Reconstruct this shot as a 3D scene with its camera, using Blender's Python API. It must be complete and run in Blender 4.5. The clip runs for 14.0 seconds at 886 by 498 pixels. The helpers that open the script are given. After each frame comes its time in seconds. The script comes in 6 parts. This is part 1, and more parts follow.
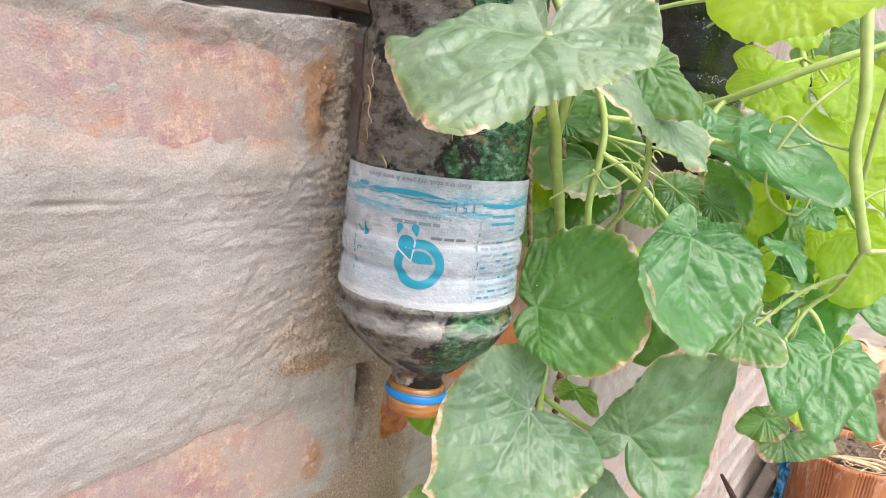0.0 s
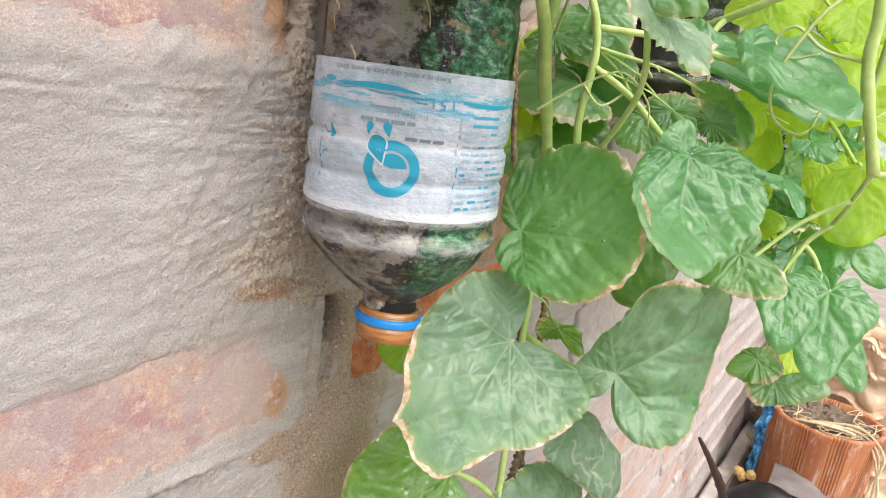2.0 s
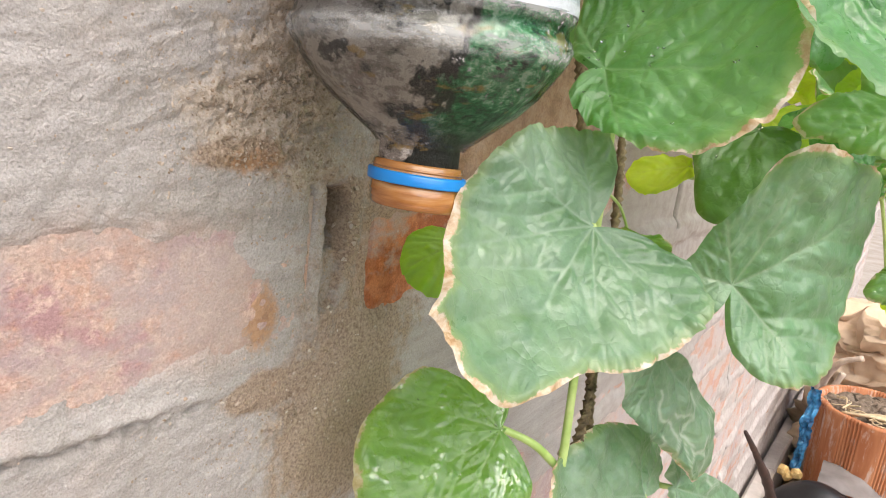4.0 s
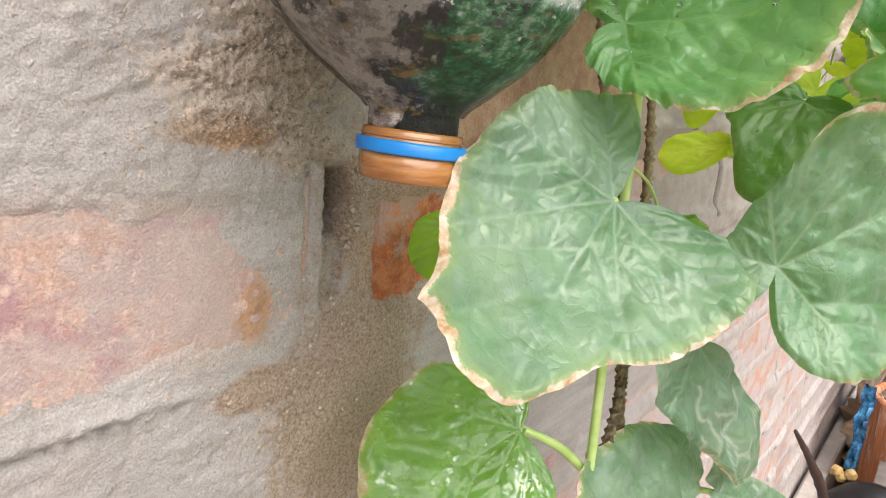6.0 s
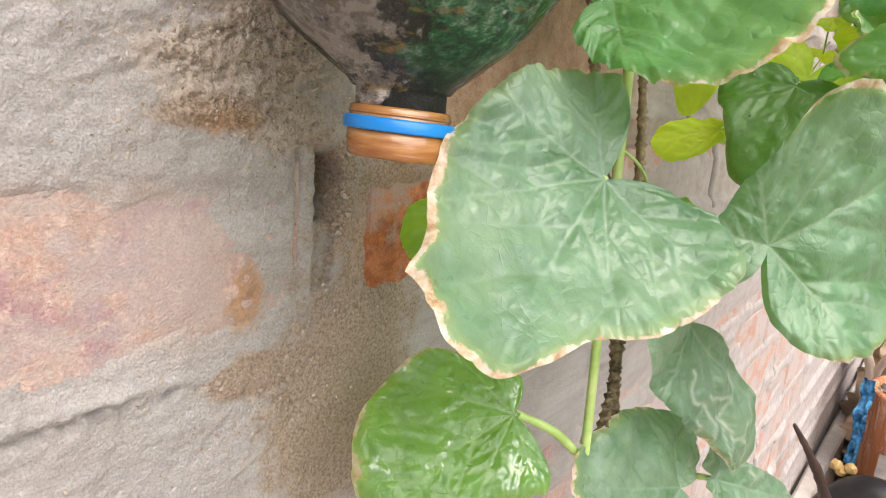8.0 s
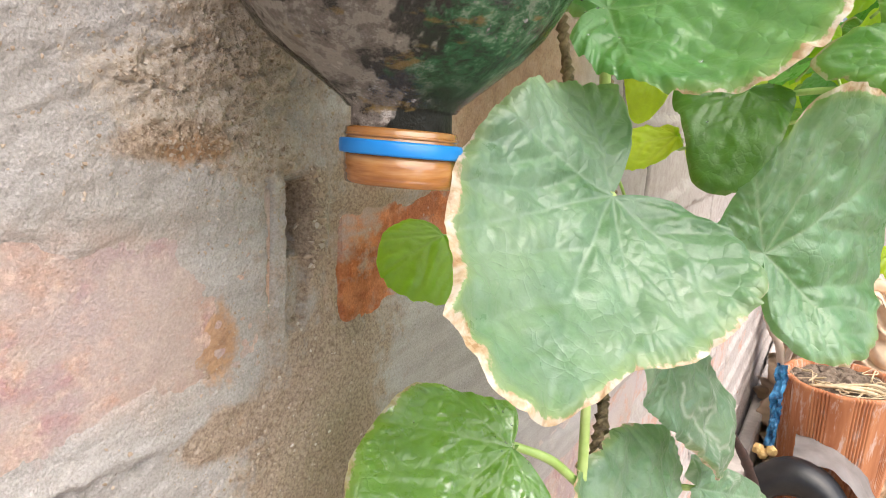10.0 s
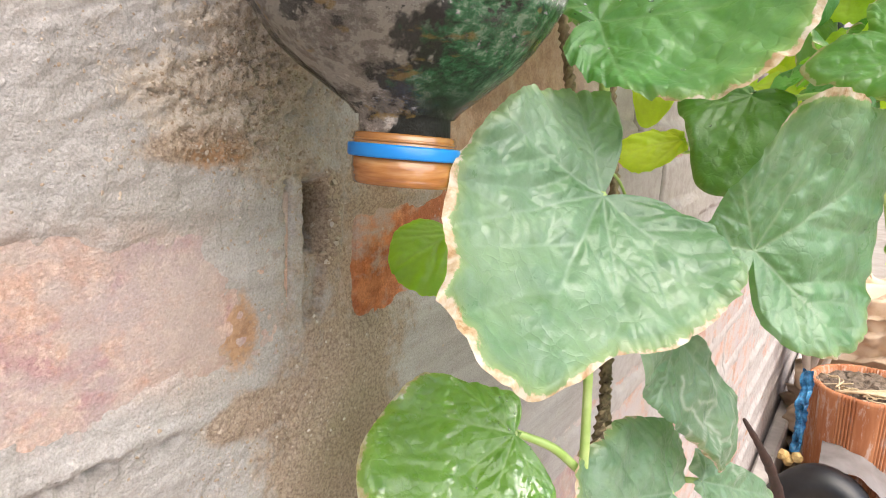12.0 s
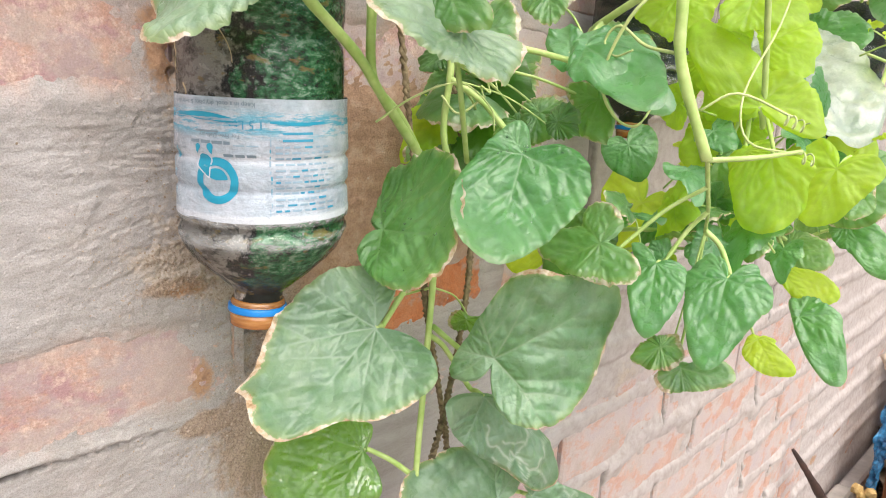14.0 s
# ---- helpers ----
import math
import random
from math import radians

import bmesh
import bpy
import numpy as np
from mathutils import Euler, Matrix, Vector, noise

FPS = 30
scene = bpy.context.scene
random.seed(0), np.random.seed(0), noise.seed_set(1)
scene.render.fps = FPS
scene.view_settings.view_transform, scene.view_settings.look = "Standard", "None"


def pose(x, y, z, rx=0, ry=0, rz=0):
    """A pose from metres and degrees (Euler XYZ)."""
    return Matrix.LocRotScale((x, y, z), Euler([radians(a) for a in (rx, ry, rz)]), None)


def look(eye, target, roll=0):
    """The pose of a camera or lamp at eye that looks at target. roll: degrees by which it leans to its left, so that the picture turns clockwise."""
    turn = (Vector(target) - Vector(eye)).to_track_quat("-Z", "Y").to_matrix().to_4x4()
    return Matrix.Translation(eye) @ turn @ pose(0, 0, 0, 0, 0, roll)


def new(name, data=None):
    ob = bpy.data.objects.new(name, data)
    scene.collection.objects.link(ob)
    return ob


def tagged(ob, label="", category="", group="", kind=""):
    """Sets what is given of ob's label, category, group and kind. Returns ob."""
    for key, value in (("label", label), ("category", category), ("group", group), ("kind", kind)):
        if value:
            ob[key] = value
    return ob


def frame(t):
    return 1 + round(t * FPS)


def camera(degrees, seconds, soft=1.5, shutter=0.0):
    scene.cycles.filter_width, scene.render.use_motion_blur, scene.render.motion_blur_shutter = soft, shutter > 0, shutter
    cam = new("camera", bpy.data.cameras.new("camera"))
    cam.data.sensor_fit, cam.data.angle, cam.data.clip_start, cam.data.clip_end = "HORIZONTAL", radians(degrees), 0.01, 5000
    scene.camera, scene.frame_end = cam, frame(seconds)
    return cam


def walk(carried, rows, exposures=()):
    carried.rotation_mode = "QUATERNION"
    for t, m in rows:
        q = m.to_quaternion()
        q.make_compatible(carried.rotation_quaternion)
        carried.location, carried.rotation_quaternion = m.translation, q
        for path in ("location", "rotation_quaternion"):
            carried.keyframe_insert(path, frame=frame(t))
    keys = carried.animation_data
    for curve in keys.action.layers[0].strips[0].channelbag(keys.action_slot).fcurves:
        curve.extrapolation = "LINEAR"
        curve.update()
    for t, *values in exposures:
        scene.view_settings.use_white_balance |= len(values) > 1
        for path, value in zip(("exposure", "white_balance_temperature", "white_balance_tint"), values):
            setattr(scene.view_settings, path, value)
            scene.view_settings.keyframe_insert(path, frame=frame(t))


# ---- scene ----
cam = camera(64.6, 14.0, soft=1.0)
PATH = [
    (0, (0.265, 0.07, 1.223), (-0.837, 1.682, 0.792), 6.7),
    (0.5, (0.263, 0.073, 1.216), (-0.829, 1.687, 0.768), 6.9),
    (1, (0.263, 0.075, 1.211), (-0.825, 1.688, 0.748), 7.1),
    (1.5, (0.262, 0.082, 1.204), (-0.807, 1.703, 0.723), 7.2),
    (2, (0.256, 0.094, 1.189), (-0.785, 1.727, 0.69), 7.8),
    (2.5, (0.243, 0.1, 1.161), (-0.837, 1.699, 0.636), 7.3),
    (3, (0.223, 0.121, 1.139), (-0.851, 1.729, 0.628), 7.0),
    (3.5, (0.208, 0.15, 1.119), (-0.859, 1.769, 0.63), 7.0),
    (5.8, (0.197, 0.189, 1.087), (-0.956, 1.761, 0.642), 4.7),
    (6, (0.199, 0.194, 1.093), (-0.968, 1.743, 0.604), 5.0),
    (6.5, (0.201, 0.196, 1.09), (-0.977, 1.738, 0.608), 4.7),
    (7, (0.201, 0.195, 1.091), (-0.984, 1.732, 0.609), 4.6),
    (7.5, (0.206, 0.195, 1.087), (-0.981, 1.73, 0.6), 4.6),
    (10, (0.169, 0.196, 1.086), (-0.8, 1.89, 0.649), 2.6),
    (10.5, (0.175, 0.191, 1.087), (-0.805, 1.881, 0.658), 2.5),
    (11, (0.18, 0.188, 1.088), (-0.82, 1.864, 0.65), 2.6),
    (11.5, (0.183, 0.186, 1.086), (-0.825, 1.861, 0.662), 2.6),
    (12, (0.184, 0.185, 1.087), (-0.849, 1.844, 0.662), 2.2),
    (12.5, (0.188, 0.183, 1.089), (-0.836, 1.847, 0.66), 2.4),
    (13, (0.234, 0.148, 1.134), (-0.879, 1.749, 0.689), 2.1),
    (13.5, (0.332, 0.116, 1.188), (-0.877, 1.621, 0.666), 3.3),
    (14, (0.402, 0.154, 1.204), (-0.954, 1.54, 0.712), 2.8),
]
walk(cam, [(t, look(eye, target, roll)) for t, eye, target, roll in PATH], [(0.0, 0.70), (3.0, 0.74), (6.0, 0.80), (7.5, 0.81), (10.0, 0.93), (12.5, 0.94), (13.3, 0.83), (14.0, 0.74)])

# ---- world and light ----
world = bpy.data.worlds.new("sky")
scene.world = world
world.use_nodes = True
wn = world.node_tree
sky = wn.nodes.new("ShaderNodeTexSky")
sky.sky_type = "NISHITA"
sky.sun_disc = False
sky.sun_elevation = radians(57)
sky.sun_rotation = radians(110)
sky.dust_density = 6.0
sky.ozone_density = 1.6
wn.links.new(sky.outputs[0], wn.nodes["Background"].inputs[0])
wn.nodes["Background"].inputs[1].default_value = 0.12
sun = new("sun", bpy.data.lights.new("sun", "SUN"))
sun.data.energy = 1.85
sun.data.angle = radians(72)
sun.data.color = (1.0, 0.985, 0.96)
sun.matrix_world = look((0.90, -0.25, 1.05), (0, 0, 0))


# ---- materials ----
def mat(name):
    m = bpy.data.materials.new(name)
    m.use_nodes = True
    nt = m.node_tree
    return m, nt, nt.nodes["Principled BSDF"]


def node(nt, kind, **values):
    n = nt.nodes.new(kind)
    for key, v in values.items():
        n.inputs[key].default_value = v
    return n


def coords(nt, world_space=True):
    if world_space:
        return nt.nodes.new("ShaderNodeNewGeometry").outputs["Position"]
    return nt.nodes.new("ShaderNodeTexCoord").outputs["Object"]


def noise_tex(nt, vec, scale, detail=4.0, rough=0.55, stretch=None):
    if stretch:
        mp = node(nt, "ShaderNodeMapping", Scale=stretch)
        nt.links.new(vec, mp.inputs[0])
        vec = mp.outputs[0]
    n = node(nt, "ShaderNodeTexNoise", Scale=scale, Detail=detail, Roughness=rough)
    nt.links.new(vec, n.inputs["Vector"])
    return n.outputs[0]


def ramp(nt, fac, stops):
    r = nt.nodes.new("ShaderNodeValToRGB")
    el = r.color_ramp.elements
    while len(el) < len(stops):
        el.new(0.5)
    for e, (p, c) in zip(el, stops):
        e.position = p
        e.color = (*c, 1) if len(c) == 3 else c
    nt.links.new(fac, r.inputs[0])
    return r.outputs[0]


def mix(nt, fac, a, b, kind="MIX"):
    m = nt.nodes.new("ShaderNodeMix")
    m.data_type = "RGBA"
    m.blend_type = kind
    for v, i in ((fac, 0), (a, 6), (b, 7)):
        if isinstance(v, (int, float)):
            m.inputs[i].default_value = v
        elif isinstance(v, tuple):
            m.inputs[i].default_value = (*v, 1)
        else:
            nt.links.new(v, m.inputs[i])
    return m.outputs[2]


def maths(nt, op, a, b=0.0, clamp=False):
    m = nt.nodes.new("ShaderNodeMath")
    m.operation = op
    m.use_clamp = clamp
    for v, i in ((a, 0), (b, 1)):
        if isinstance(v, (int, float)):
            m.inputs[i].default_value = v
        else:
            nt.links.new(v, m.inputs[i])
    return m.outputs[0]


def bump(nt, bsdf, height, strength=0.5, dist=0.001):
    b = node(nt, "ShaderNodeBump", Strength=strength, Distance=dist)
    nt.links.new(height, b.inputs["Height"])
    nt.links.new(b.outputs[0], bsdf.inputs["Normal"])


def attribute(nt, name):
    a = nt.nodes.new("ShaderNodeAttribute")
    a.attribute_name = name
    return a.outputs["Fac"]


def grit(nt, p, size=1.0):
    """Fine sand: soft grains of three sizes."""
    v = node(nt, "ShaderNodeTexVoronoi", Scale=1250 * size)
    nt.links.new(p, v.inputs["Vector"])
    out = maths(nt, "MULTIPLY", v.outputs["Distance"], -0.30)
    for scale, k in ((1700, 1.0), (700, 0.55)):
        out = maths(nt, "ADD", out, maths(nt, "MULTIPLY", noise_tex(nt, p, scale * size, 3, 0.65), k))
    return out


def spots(nt, p, c, sets):
    """Single grains of another colour: scale, share left out, size, tone, strength."""
    for scale, low, size, tone, k in sets:
        v = node(nt, "ShaderNodeTexVoronoi", Scale=scale)
        nt.links.new(p, v.inputs["Vector"])
        grain = ramp(nt, v.outputs["Distance"], [(size, (1, 1, 1)), (size + 0.1, (0, 0, 0))])
        pick = ramp(nt, v.outputs["Color"], [(low, (0, 0, 0)), (low + 0.03, (1, 1, 1))])
        c = mix(nt, maths(nt, "MULTIPLY", maths(nt, "MULTIPLY", grain, pick), k), c, tone)
    return c


def mask(nt, value, low, high):
    return ramp(nt, value, [(low, (0, 0, 0)), (high, (1, 1, 1))])


def frayed(nt, p, name, scale, amount, low, high):
    """A mesh attribute with a torn edge."""
    n = maths(nt, "MULTIPLY", maths(nt, "SUBTRACT", noise_tex(nt, p, scale, 6, 0.72), 0.5), amount)
    return mask(nt, maths(nt, "ADD", attribute(nt, name), n), low, high)


SANDY = [(0.32, (0.77, 0.76, 0.75)), (0.5, (1, 1, 1)), (0.68, (1.18, 1.18, 1.18))]


def mortar_material():
    m, nt, b = mat("mortar")
    p = coords(nt)
    c = ramp(nt, noise_tex(nt, p, 9, 5, 0.6), [(0.32, (0.440, 0.418, 0.396)), (0.5, (0.495, 0.475, 0.458)), (0.68, (0.545, 0.530, 0.518))])
    c = mix(nt, maths(nt, "MULTIPLY", mask(nt, noise_tex(nt, p, 26, 7, 0.75, (1, 0.4, 1.2)), 0.50, 0.70), 0.45), c, (0.385, 0.36, 0.315))
    c = mix(nt, maths(nt, "MULTIPLY", mask(nt, noise_tex(nt, p, 15, 6, 0.75), 0.54, 0.70), 0.28), c, (0.58, 0.48, 0.435))
    c = mix(nt, 1.0, c, ramp(nt, noise_tex(nt, p, 1150, 4, 0.7), SANDY), "MULTIPLY")
    c = mix(nt, 0.9, c, ramp(nt, noise_tex(nt, p, 70, 6, 0.7, (1, 0.14, 1.7)), [(0.36, (0.86, 0.85, 0.84)), (0.6, (1.05, 1.05, 1.05))]), "MULTIPLY")
    c = spots(nt, p, c, ((300, 0.90, 0.14, (0.60, 0.58, 0.55), 0.6), (420, 0.90, 0.13, (0.15, 0.12, 0.10), 0.75), (190, 0.95, 0.13, (0.13, 0.105, 0.085), 0.8), (110, 0.94, 0.15, (0.60, 0.57, 0.54), 0.7), (150, 0.93, 0.12, (0.42, 0.25, 0.19), 0.6)))
    # brick dust where the plaster lies thin over a brick
    thin = maths(nt, "MULTIPLY", attribute(nt, "thin"), mask(nt, noise_tex(nt, p, 30, 6, 0.66), 0.42, 0.58))
    tone = ramp(nt, noise_tex(nt, p, 19, 6, 0.66), [(0.38, (0.54, 0.43, 0.415)), (0.48, (0.61, 0.47, 0.41)), (0.56, (0.60, 0.39, 0.30)), (0.64, (0.49, 0.32, 0.305))])
    c = mix(nt, maths(nt, "MULTIPLY", thin, 0.75), c, mix(nt, 1.0, tone, ramp(nt, noise_tex(nt, p, 1150, 4, 0.7), SANDY), "MULTIPLY"))
    # lime-washed further along
    c = mix(nt, maths(nt, "MULTIPLY", attribute(nt, "pale"), 0.85), c, ramp(nt, noise_tex(nt, p, 60, 7, 0.75), [(0.36, (0.50, 0.43, 0.39)), (0.5, (0.60, 0.54, 0.51)), (0.62, (0.66, 0.62, 0.59))]))
    c = mix(nt, maths(nt, "MULTIPLY", attribute(nt, "joint"), 0.8), c, ramp(nt, noise_tex(nt, p, 160, 5, 0.7), [(0.36, (0.15, 0.13, 0.115)), (0.64, (0.30, 0.27, 0.245))]))
    # earth where the plaster broke away
    earth = ramp(nt, noise_tex(nt, p, 650, 5, 0.75), [(0.36, (0.45, 0.37, 0.285)), (0.5, (0.63, 0.535, 0.43)), (0.64, (0.70, 0.62, 0.53))])
    c = mix(nt, maths(nt, "MULTIPLY", frayed(nt, p, "crumb", 150, 1.6, 0.26, 0.66), 0.82), c, earth)
    tan = ramp(nt, noise_tex(nt, p, 700, 4, 0.7), [(0.36, (0.21, 0.14, 0.09)), (0.52, (0.41, 0.305, 0.215)), (0.66, (0.54, 0.43, 0.33))])
    c = mix(nt, maths(nt, "MULTIPLY", frayed(nt, p, "dust", 110, 1.0, 0.38, 0.62), 0.8), c, tan)
    brown = ramp(nt, noise_tex(nt, p, 60, 7, 0.7), [(0.36, (0.30, 0.175, 0.10)), (0.5, (0.42, 0.26, 0.155)), (0.64, (0.50, 0.36, 0.25))])
    c = mix(nt, maths(nt, "MULTIPLY", attribute(nt, "earthen"), 0.85), c, mix(nt, 1.0, brown, ramp(nt, noise_tex(nt, p, 700, 4, 0.7), SANDY), "MULTIPLY"))
    stain = ramp(nt, noise_tex(nt, p, 260, 4, 0.7), [(0.36, (0.36, 0.17, 0.065)), (0.6, (0.58, 0.32, 0.15))])
    c = mix(nt, maths(nt, "MULTIPLY", frayed(nt, p, "rust", 130, 1.5, 0.28, 0.72), 0.75), c, stain)
    c = mix(nt, 1.0, c, (0.80, 0.79, 0.79), "MULTIPLY")
    nt.links.new(c, b.inputs["Base Color"])
    b.inputs["Roughness"].default_value = 0.95
    b.inputs["Specular IOR Level"].default_value = 0.1
    h = maths(nt, "ADD", maths(nt, "MULTIPLY", grit(nt, p, 0.62), 1.3), maths(nt, "MULTIPLY", noise_tex(nt, p, 260, 7, 0.78), 1.4))
    h = maths(nt, "ADD", h, maths(nt, "MULTIPLY", noise_tex(nt, p, 90, 7, 0.75, (1, 0.14, 1.7)), 0.10))
    h = maths(nt, "ADD", h, maths(nt, "MULTIPLY", maths(nt, "MULTIPLY", grit(nt, p, 0.45), attribute(nt, "crumb")), 1.3))
    bump(nt, b, h, 0.60, 0.0013)
    return m


def brick_material(name, tints, smear, strength=0.85, second=(0.54, 0.375, 0.30), red=(0.42, 0.245, 0.24), lift=1.0, spot=(0.53, 0.345, 0.26), mottle=1.0):
    m, nt, b = mat(name)
    p = coords(nt)
    rnd = nt.nodes.new("ShaderNodeObjectInfo").outputs["Random"]
    c = mix(nt, mask(nt, noise_tex(nt, p, 34, 6, 0.7), 0.40, 0.58), ramp(nt, rnd, tints), second)
    c = mix(nt, maths(nt, "MULTIPLY", mask(nt, noise_tex(nt, p, 20, 6, 0.64), 0.49, 0.555), 0.85 * min(1.0, 0.2 + mottle)), c, red)
    c = mix(nt, maths(nt, "MULTIPLY", mask(nt, noise_tex(nt, p, 33, 6, 0.64), 0.52, 0.60), 0.6 * min(1.0, 0.2 + mottle)), c, spot)
    c = mix(nt, maths(nt, "MULTIPLY", mask(nt, noise_tex(nt, p, 75, 7, 0.72), 0.52, 0.58), 0.38 * mottle), c, tuple(min(v * k, 0.8) for v, k in zip(second, (1.06, 0.80, 0.64))))
    c = mix(nt, maths(nt, "MULTIPLY", mask(nt, noise_tex(nt, p, 120, 7, 0.75), 0.52, 0.60), 0.70 * mottle), c, tuple(min(v * 1.25, 0.75) for v in second))
    c = mix(nt, 1.0, c, ramp(nt, noise_tex(nt, p, 900, 4, 0.72), SANDY), "MULTIPLY")
    wash = mask(nt, noise_tex(nt, p, 34, 6, 0.64, (1, 0.6, 1)), 0.52 - smear, 0.60 - smear)
    grey = ramp(nt, noise_tex(nt, p, 13, 5, 0.7), [(q, tuple(v * lift for v in w)) for q, w in ((0.36, (0.40, 0.355, 0.315)), (0.5, (0.46, 0.42, 0.40)), (0.64, (0.42, 0.39, 0.40)))])
    c = mix(nt, maths(nt, "MULTIPLY", wash, strength), c, mix(nt, 1.0, grey, ramp(nt, noise_tex(nt, p, 1150, 4, 0.7), SANDY), "MULTIPLY"))
    c = spots(nt, p, c, ((260, 0.88, 0.14, (0.60, 0.57, 0.53), 0.6), (390, 0.90, 0.13, (0.19, 0.13, 0.11), 0.6), (130, 0.93, 0.15, (0.66, 0.58, 0.52), 0.7)))
    c = mix(nt, 1.0, c, (0.83, 0.82, 0.83), "MULTIPLY")
    nt.links.new(c, b.inputs["Base Color"])
    b.inputs["Roughness"].default_value = 0.94
    b.inputs["Specular IOR Level"].default_value = 0.1
    h = maths(nt, "ADD", maths(nt, "MULTIPLY", grit(nt, p, 0.62), 1.2), maths(nt, "MULTIPLY", noise_tex(nt, p, 110, 8, 0.76), 3.0))
    bump(nt, b, h, 0.60, 0.0012)
    return m


def leaf_material(name, dark, light, vein, rim, glow, rim_from=0.955, gloss=0.42, through_light=0.42, wet=0.0, bloom=0.5):
    m, nt, b = mat(name)
    p = coords(nt, False)
    c = ramp(nt, noise_tex(nt, p, 42, 5, 0.6), [(0.36, tuple(v * 0.76 for v in dark)), (0.64, light)])
    c = mix(nt, maths(nt, "MULTIPLY", mask(nt, noise_tex(nt, p, 24, 4, 0.6), 0.50, 0.62), 0.30), c, (light[0] * 1.15, light[1] * 0.98, light[2] * 0.45))
    c = mix(nt, 1.0, c, ramp(nt, noise_tex(nt, p, 620, 3, 0.6), [(0.3, (0.86, 0.88, 0.86)), (0.7, (1.12, 1.10, 1.10))]), "MULTIPLY")
    # waxy pale bloom in uneven patches
    pale = mask(nt, noise_tex(nt, p, 26, 6, 0.68), 0.42, 0.60)
    c = mix(nt, maths(nt, "MULTIPLY", pale, 0.42 * bloom), c, (0.38, 0.47, 0.44))
    # dry pin-prick flecks
    if rim > 0.6:
        c = spots(nt, p, c, ((230, 0.93, 0.10, (0.62, 0.66, 0.50), 0.55), (95, 0.95, 0.07, (0.52, 0.50, 0.26), 0.6)))
    flat = node(nt, "ShaderNodeMapping", Scale=(1, 1, 0))
    nt.links.new(p, flat.inputs[0])
    shake = nt.nodes.new("ShaderNodeVectorMath")
    shake.operation = "MULTIPLY_ADD"
    wobble = node(nt, "ShaderNodeTexNoise", Scale=90, Detail=3)
    nt.links.new(p, wobble.inputs["Vector"])
    nt.links.new(wobble.outputs[1], shake.inputs[0])
    shake.inputs[1].default_value = (0.004, 0.004, 0)
    nt.links.new(flat.outputs[0], shake.inputs[2])
    nets = []
    for scale in (210, 520):
        net = node(nt, "ShaderNodeTexVoronoi", Scale=scale)
        net.feature = "DISTANCE_TO_EDGE"
        nt.links.new(shake.outputs[0], net.inputs["Vector"])
        nets.append(net.outputs["Distance"])
    broken = mask(nt, noise_tex(nt, p, 110, 3), 0.42, 0.62)
    thread = maths(nt, "MULTIPLY", ramp(nt, nets[0], [(0.0, (1, 1, 1)), (0.05, (0, 0, 0))]), broken)
    c = mix(nt, maths(nt, "MULTIPLY", thread, 0.09), c, vein)
    c = mix(nt, maths(nt, "MULTIPLY", ramp(nt, nets[1], [(0.0, (1, 1, 1)), (0.07, (0, 0, 0))]), 0.10), c, vein)
    c = mix(nt, maths(nt, "MULTIPLY", attribute(nt, "vein"), 0.55), c, vein)
    c = mix(nt, maths(nt, "MULTIPLY", attribute(nt, "trail"), 0.9), c, (0.62, 0.70, 0.58))
    torn = maths(nt, "MULTIPLY", maths(nt, "SUBTRACT", noise_tex(nt, p, 85, 5, 0.7), 0.5), 0.20)
    torn = maths(nt, "ADD", torn, maths(nt, "MULTIPLY", maths(nt, "SUBTRACT", noise_tex(nt, p, 15, 2), 0.5), 0.24))
    edge = maths(nt, "ADD", attribute(nt, "edge"), torn)
    yellow = mask(nt, edge, rim_from - 0.08, rim_from)
    scorch = mask(nt, edge, rim_from - 0.004, rim_from + 0.008)
    c = mix(nt, maths(nt, "MULTIPLY", yellow, rim * 0.5), c, (0.36, 0.42, 0.12))
    dry = ramp(nt, noise_tex(nt, p, 150, 4, 0.7), [(0.36, (0.44, 0.25, 0.12)), (0.47, (0.66, 0.50, 0.32)), (0.56, (0.80, 0.72, 0.60))])
    c = mix(nt, maths(nt, "MULTIPLY", scorch, rim), c, dry)
    nt.links.new(c, b.inputs["Base Color"])
    b.inputs["Specular IOR Level"].default_value = 0.95
    rough = ramp(nt, noise_tex(nt, p, 75, 5, 0.65), [(0.3, (gloss - 0.1,) * 3), (0.7, (gloss + 0.14,) * 3)])
    if wet:
        film = mask(nt, noise_tex(nt, p, 46, 5, 0.66), 0.55, 0.575)
        rough = mix(nt, maths(nt, "MULTIPLY", film, wet), rough, (0.06, 0.06, 0.06))
        nt.links.new(maths(nt, "MULTIPLY", film, wet), b.inputs["Coat Weight"])
        b.inputs["Coat Roughness"].default_value = 0.03
        b.inputs["Coat IOR"].default_value = 2.0
    nt.links.new(rough, b.inputs["Roughness"])
    dome = ramp(nt, nets[0], [(0.0, (0, 0, 0)), (0.07, (0.45, 0.45, 0.45)), (0.22, (0.8, 0.8, 0.8)), (0.45, (1, 1, 1))])
    h = maths(nt, "ADD", maths(nt, "MULTIPLY", noise_tex(nt, p, 130, 3, 0.5), 0.30), maths(nt, "MULTIPLY", noise_tex(nt, p, 900, 2), 0.16))
    h = maths(nt, "ADD", h, maths(nt, "MULTIPLY", maths(nt, "MULTIPLY", dome, mask(nt, noise_tex(nt, p, 60, 3), 0.28, 0.62)), 0.44))
    h = maths(nt, "ADD", h, maths(nt, "MULTIPLY", nets[1], 0.25))
    bump(nt, b, h, 0.55, 0.0011)
    b.inputs["Sheen Weight"].default_value = bloom * 0.16
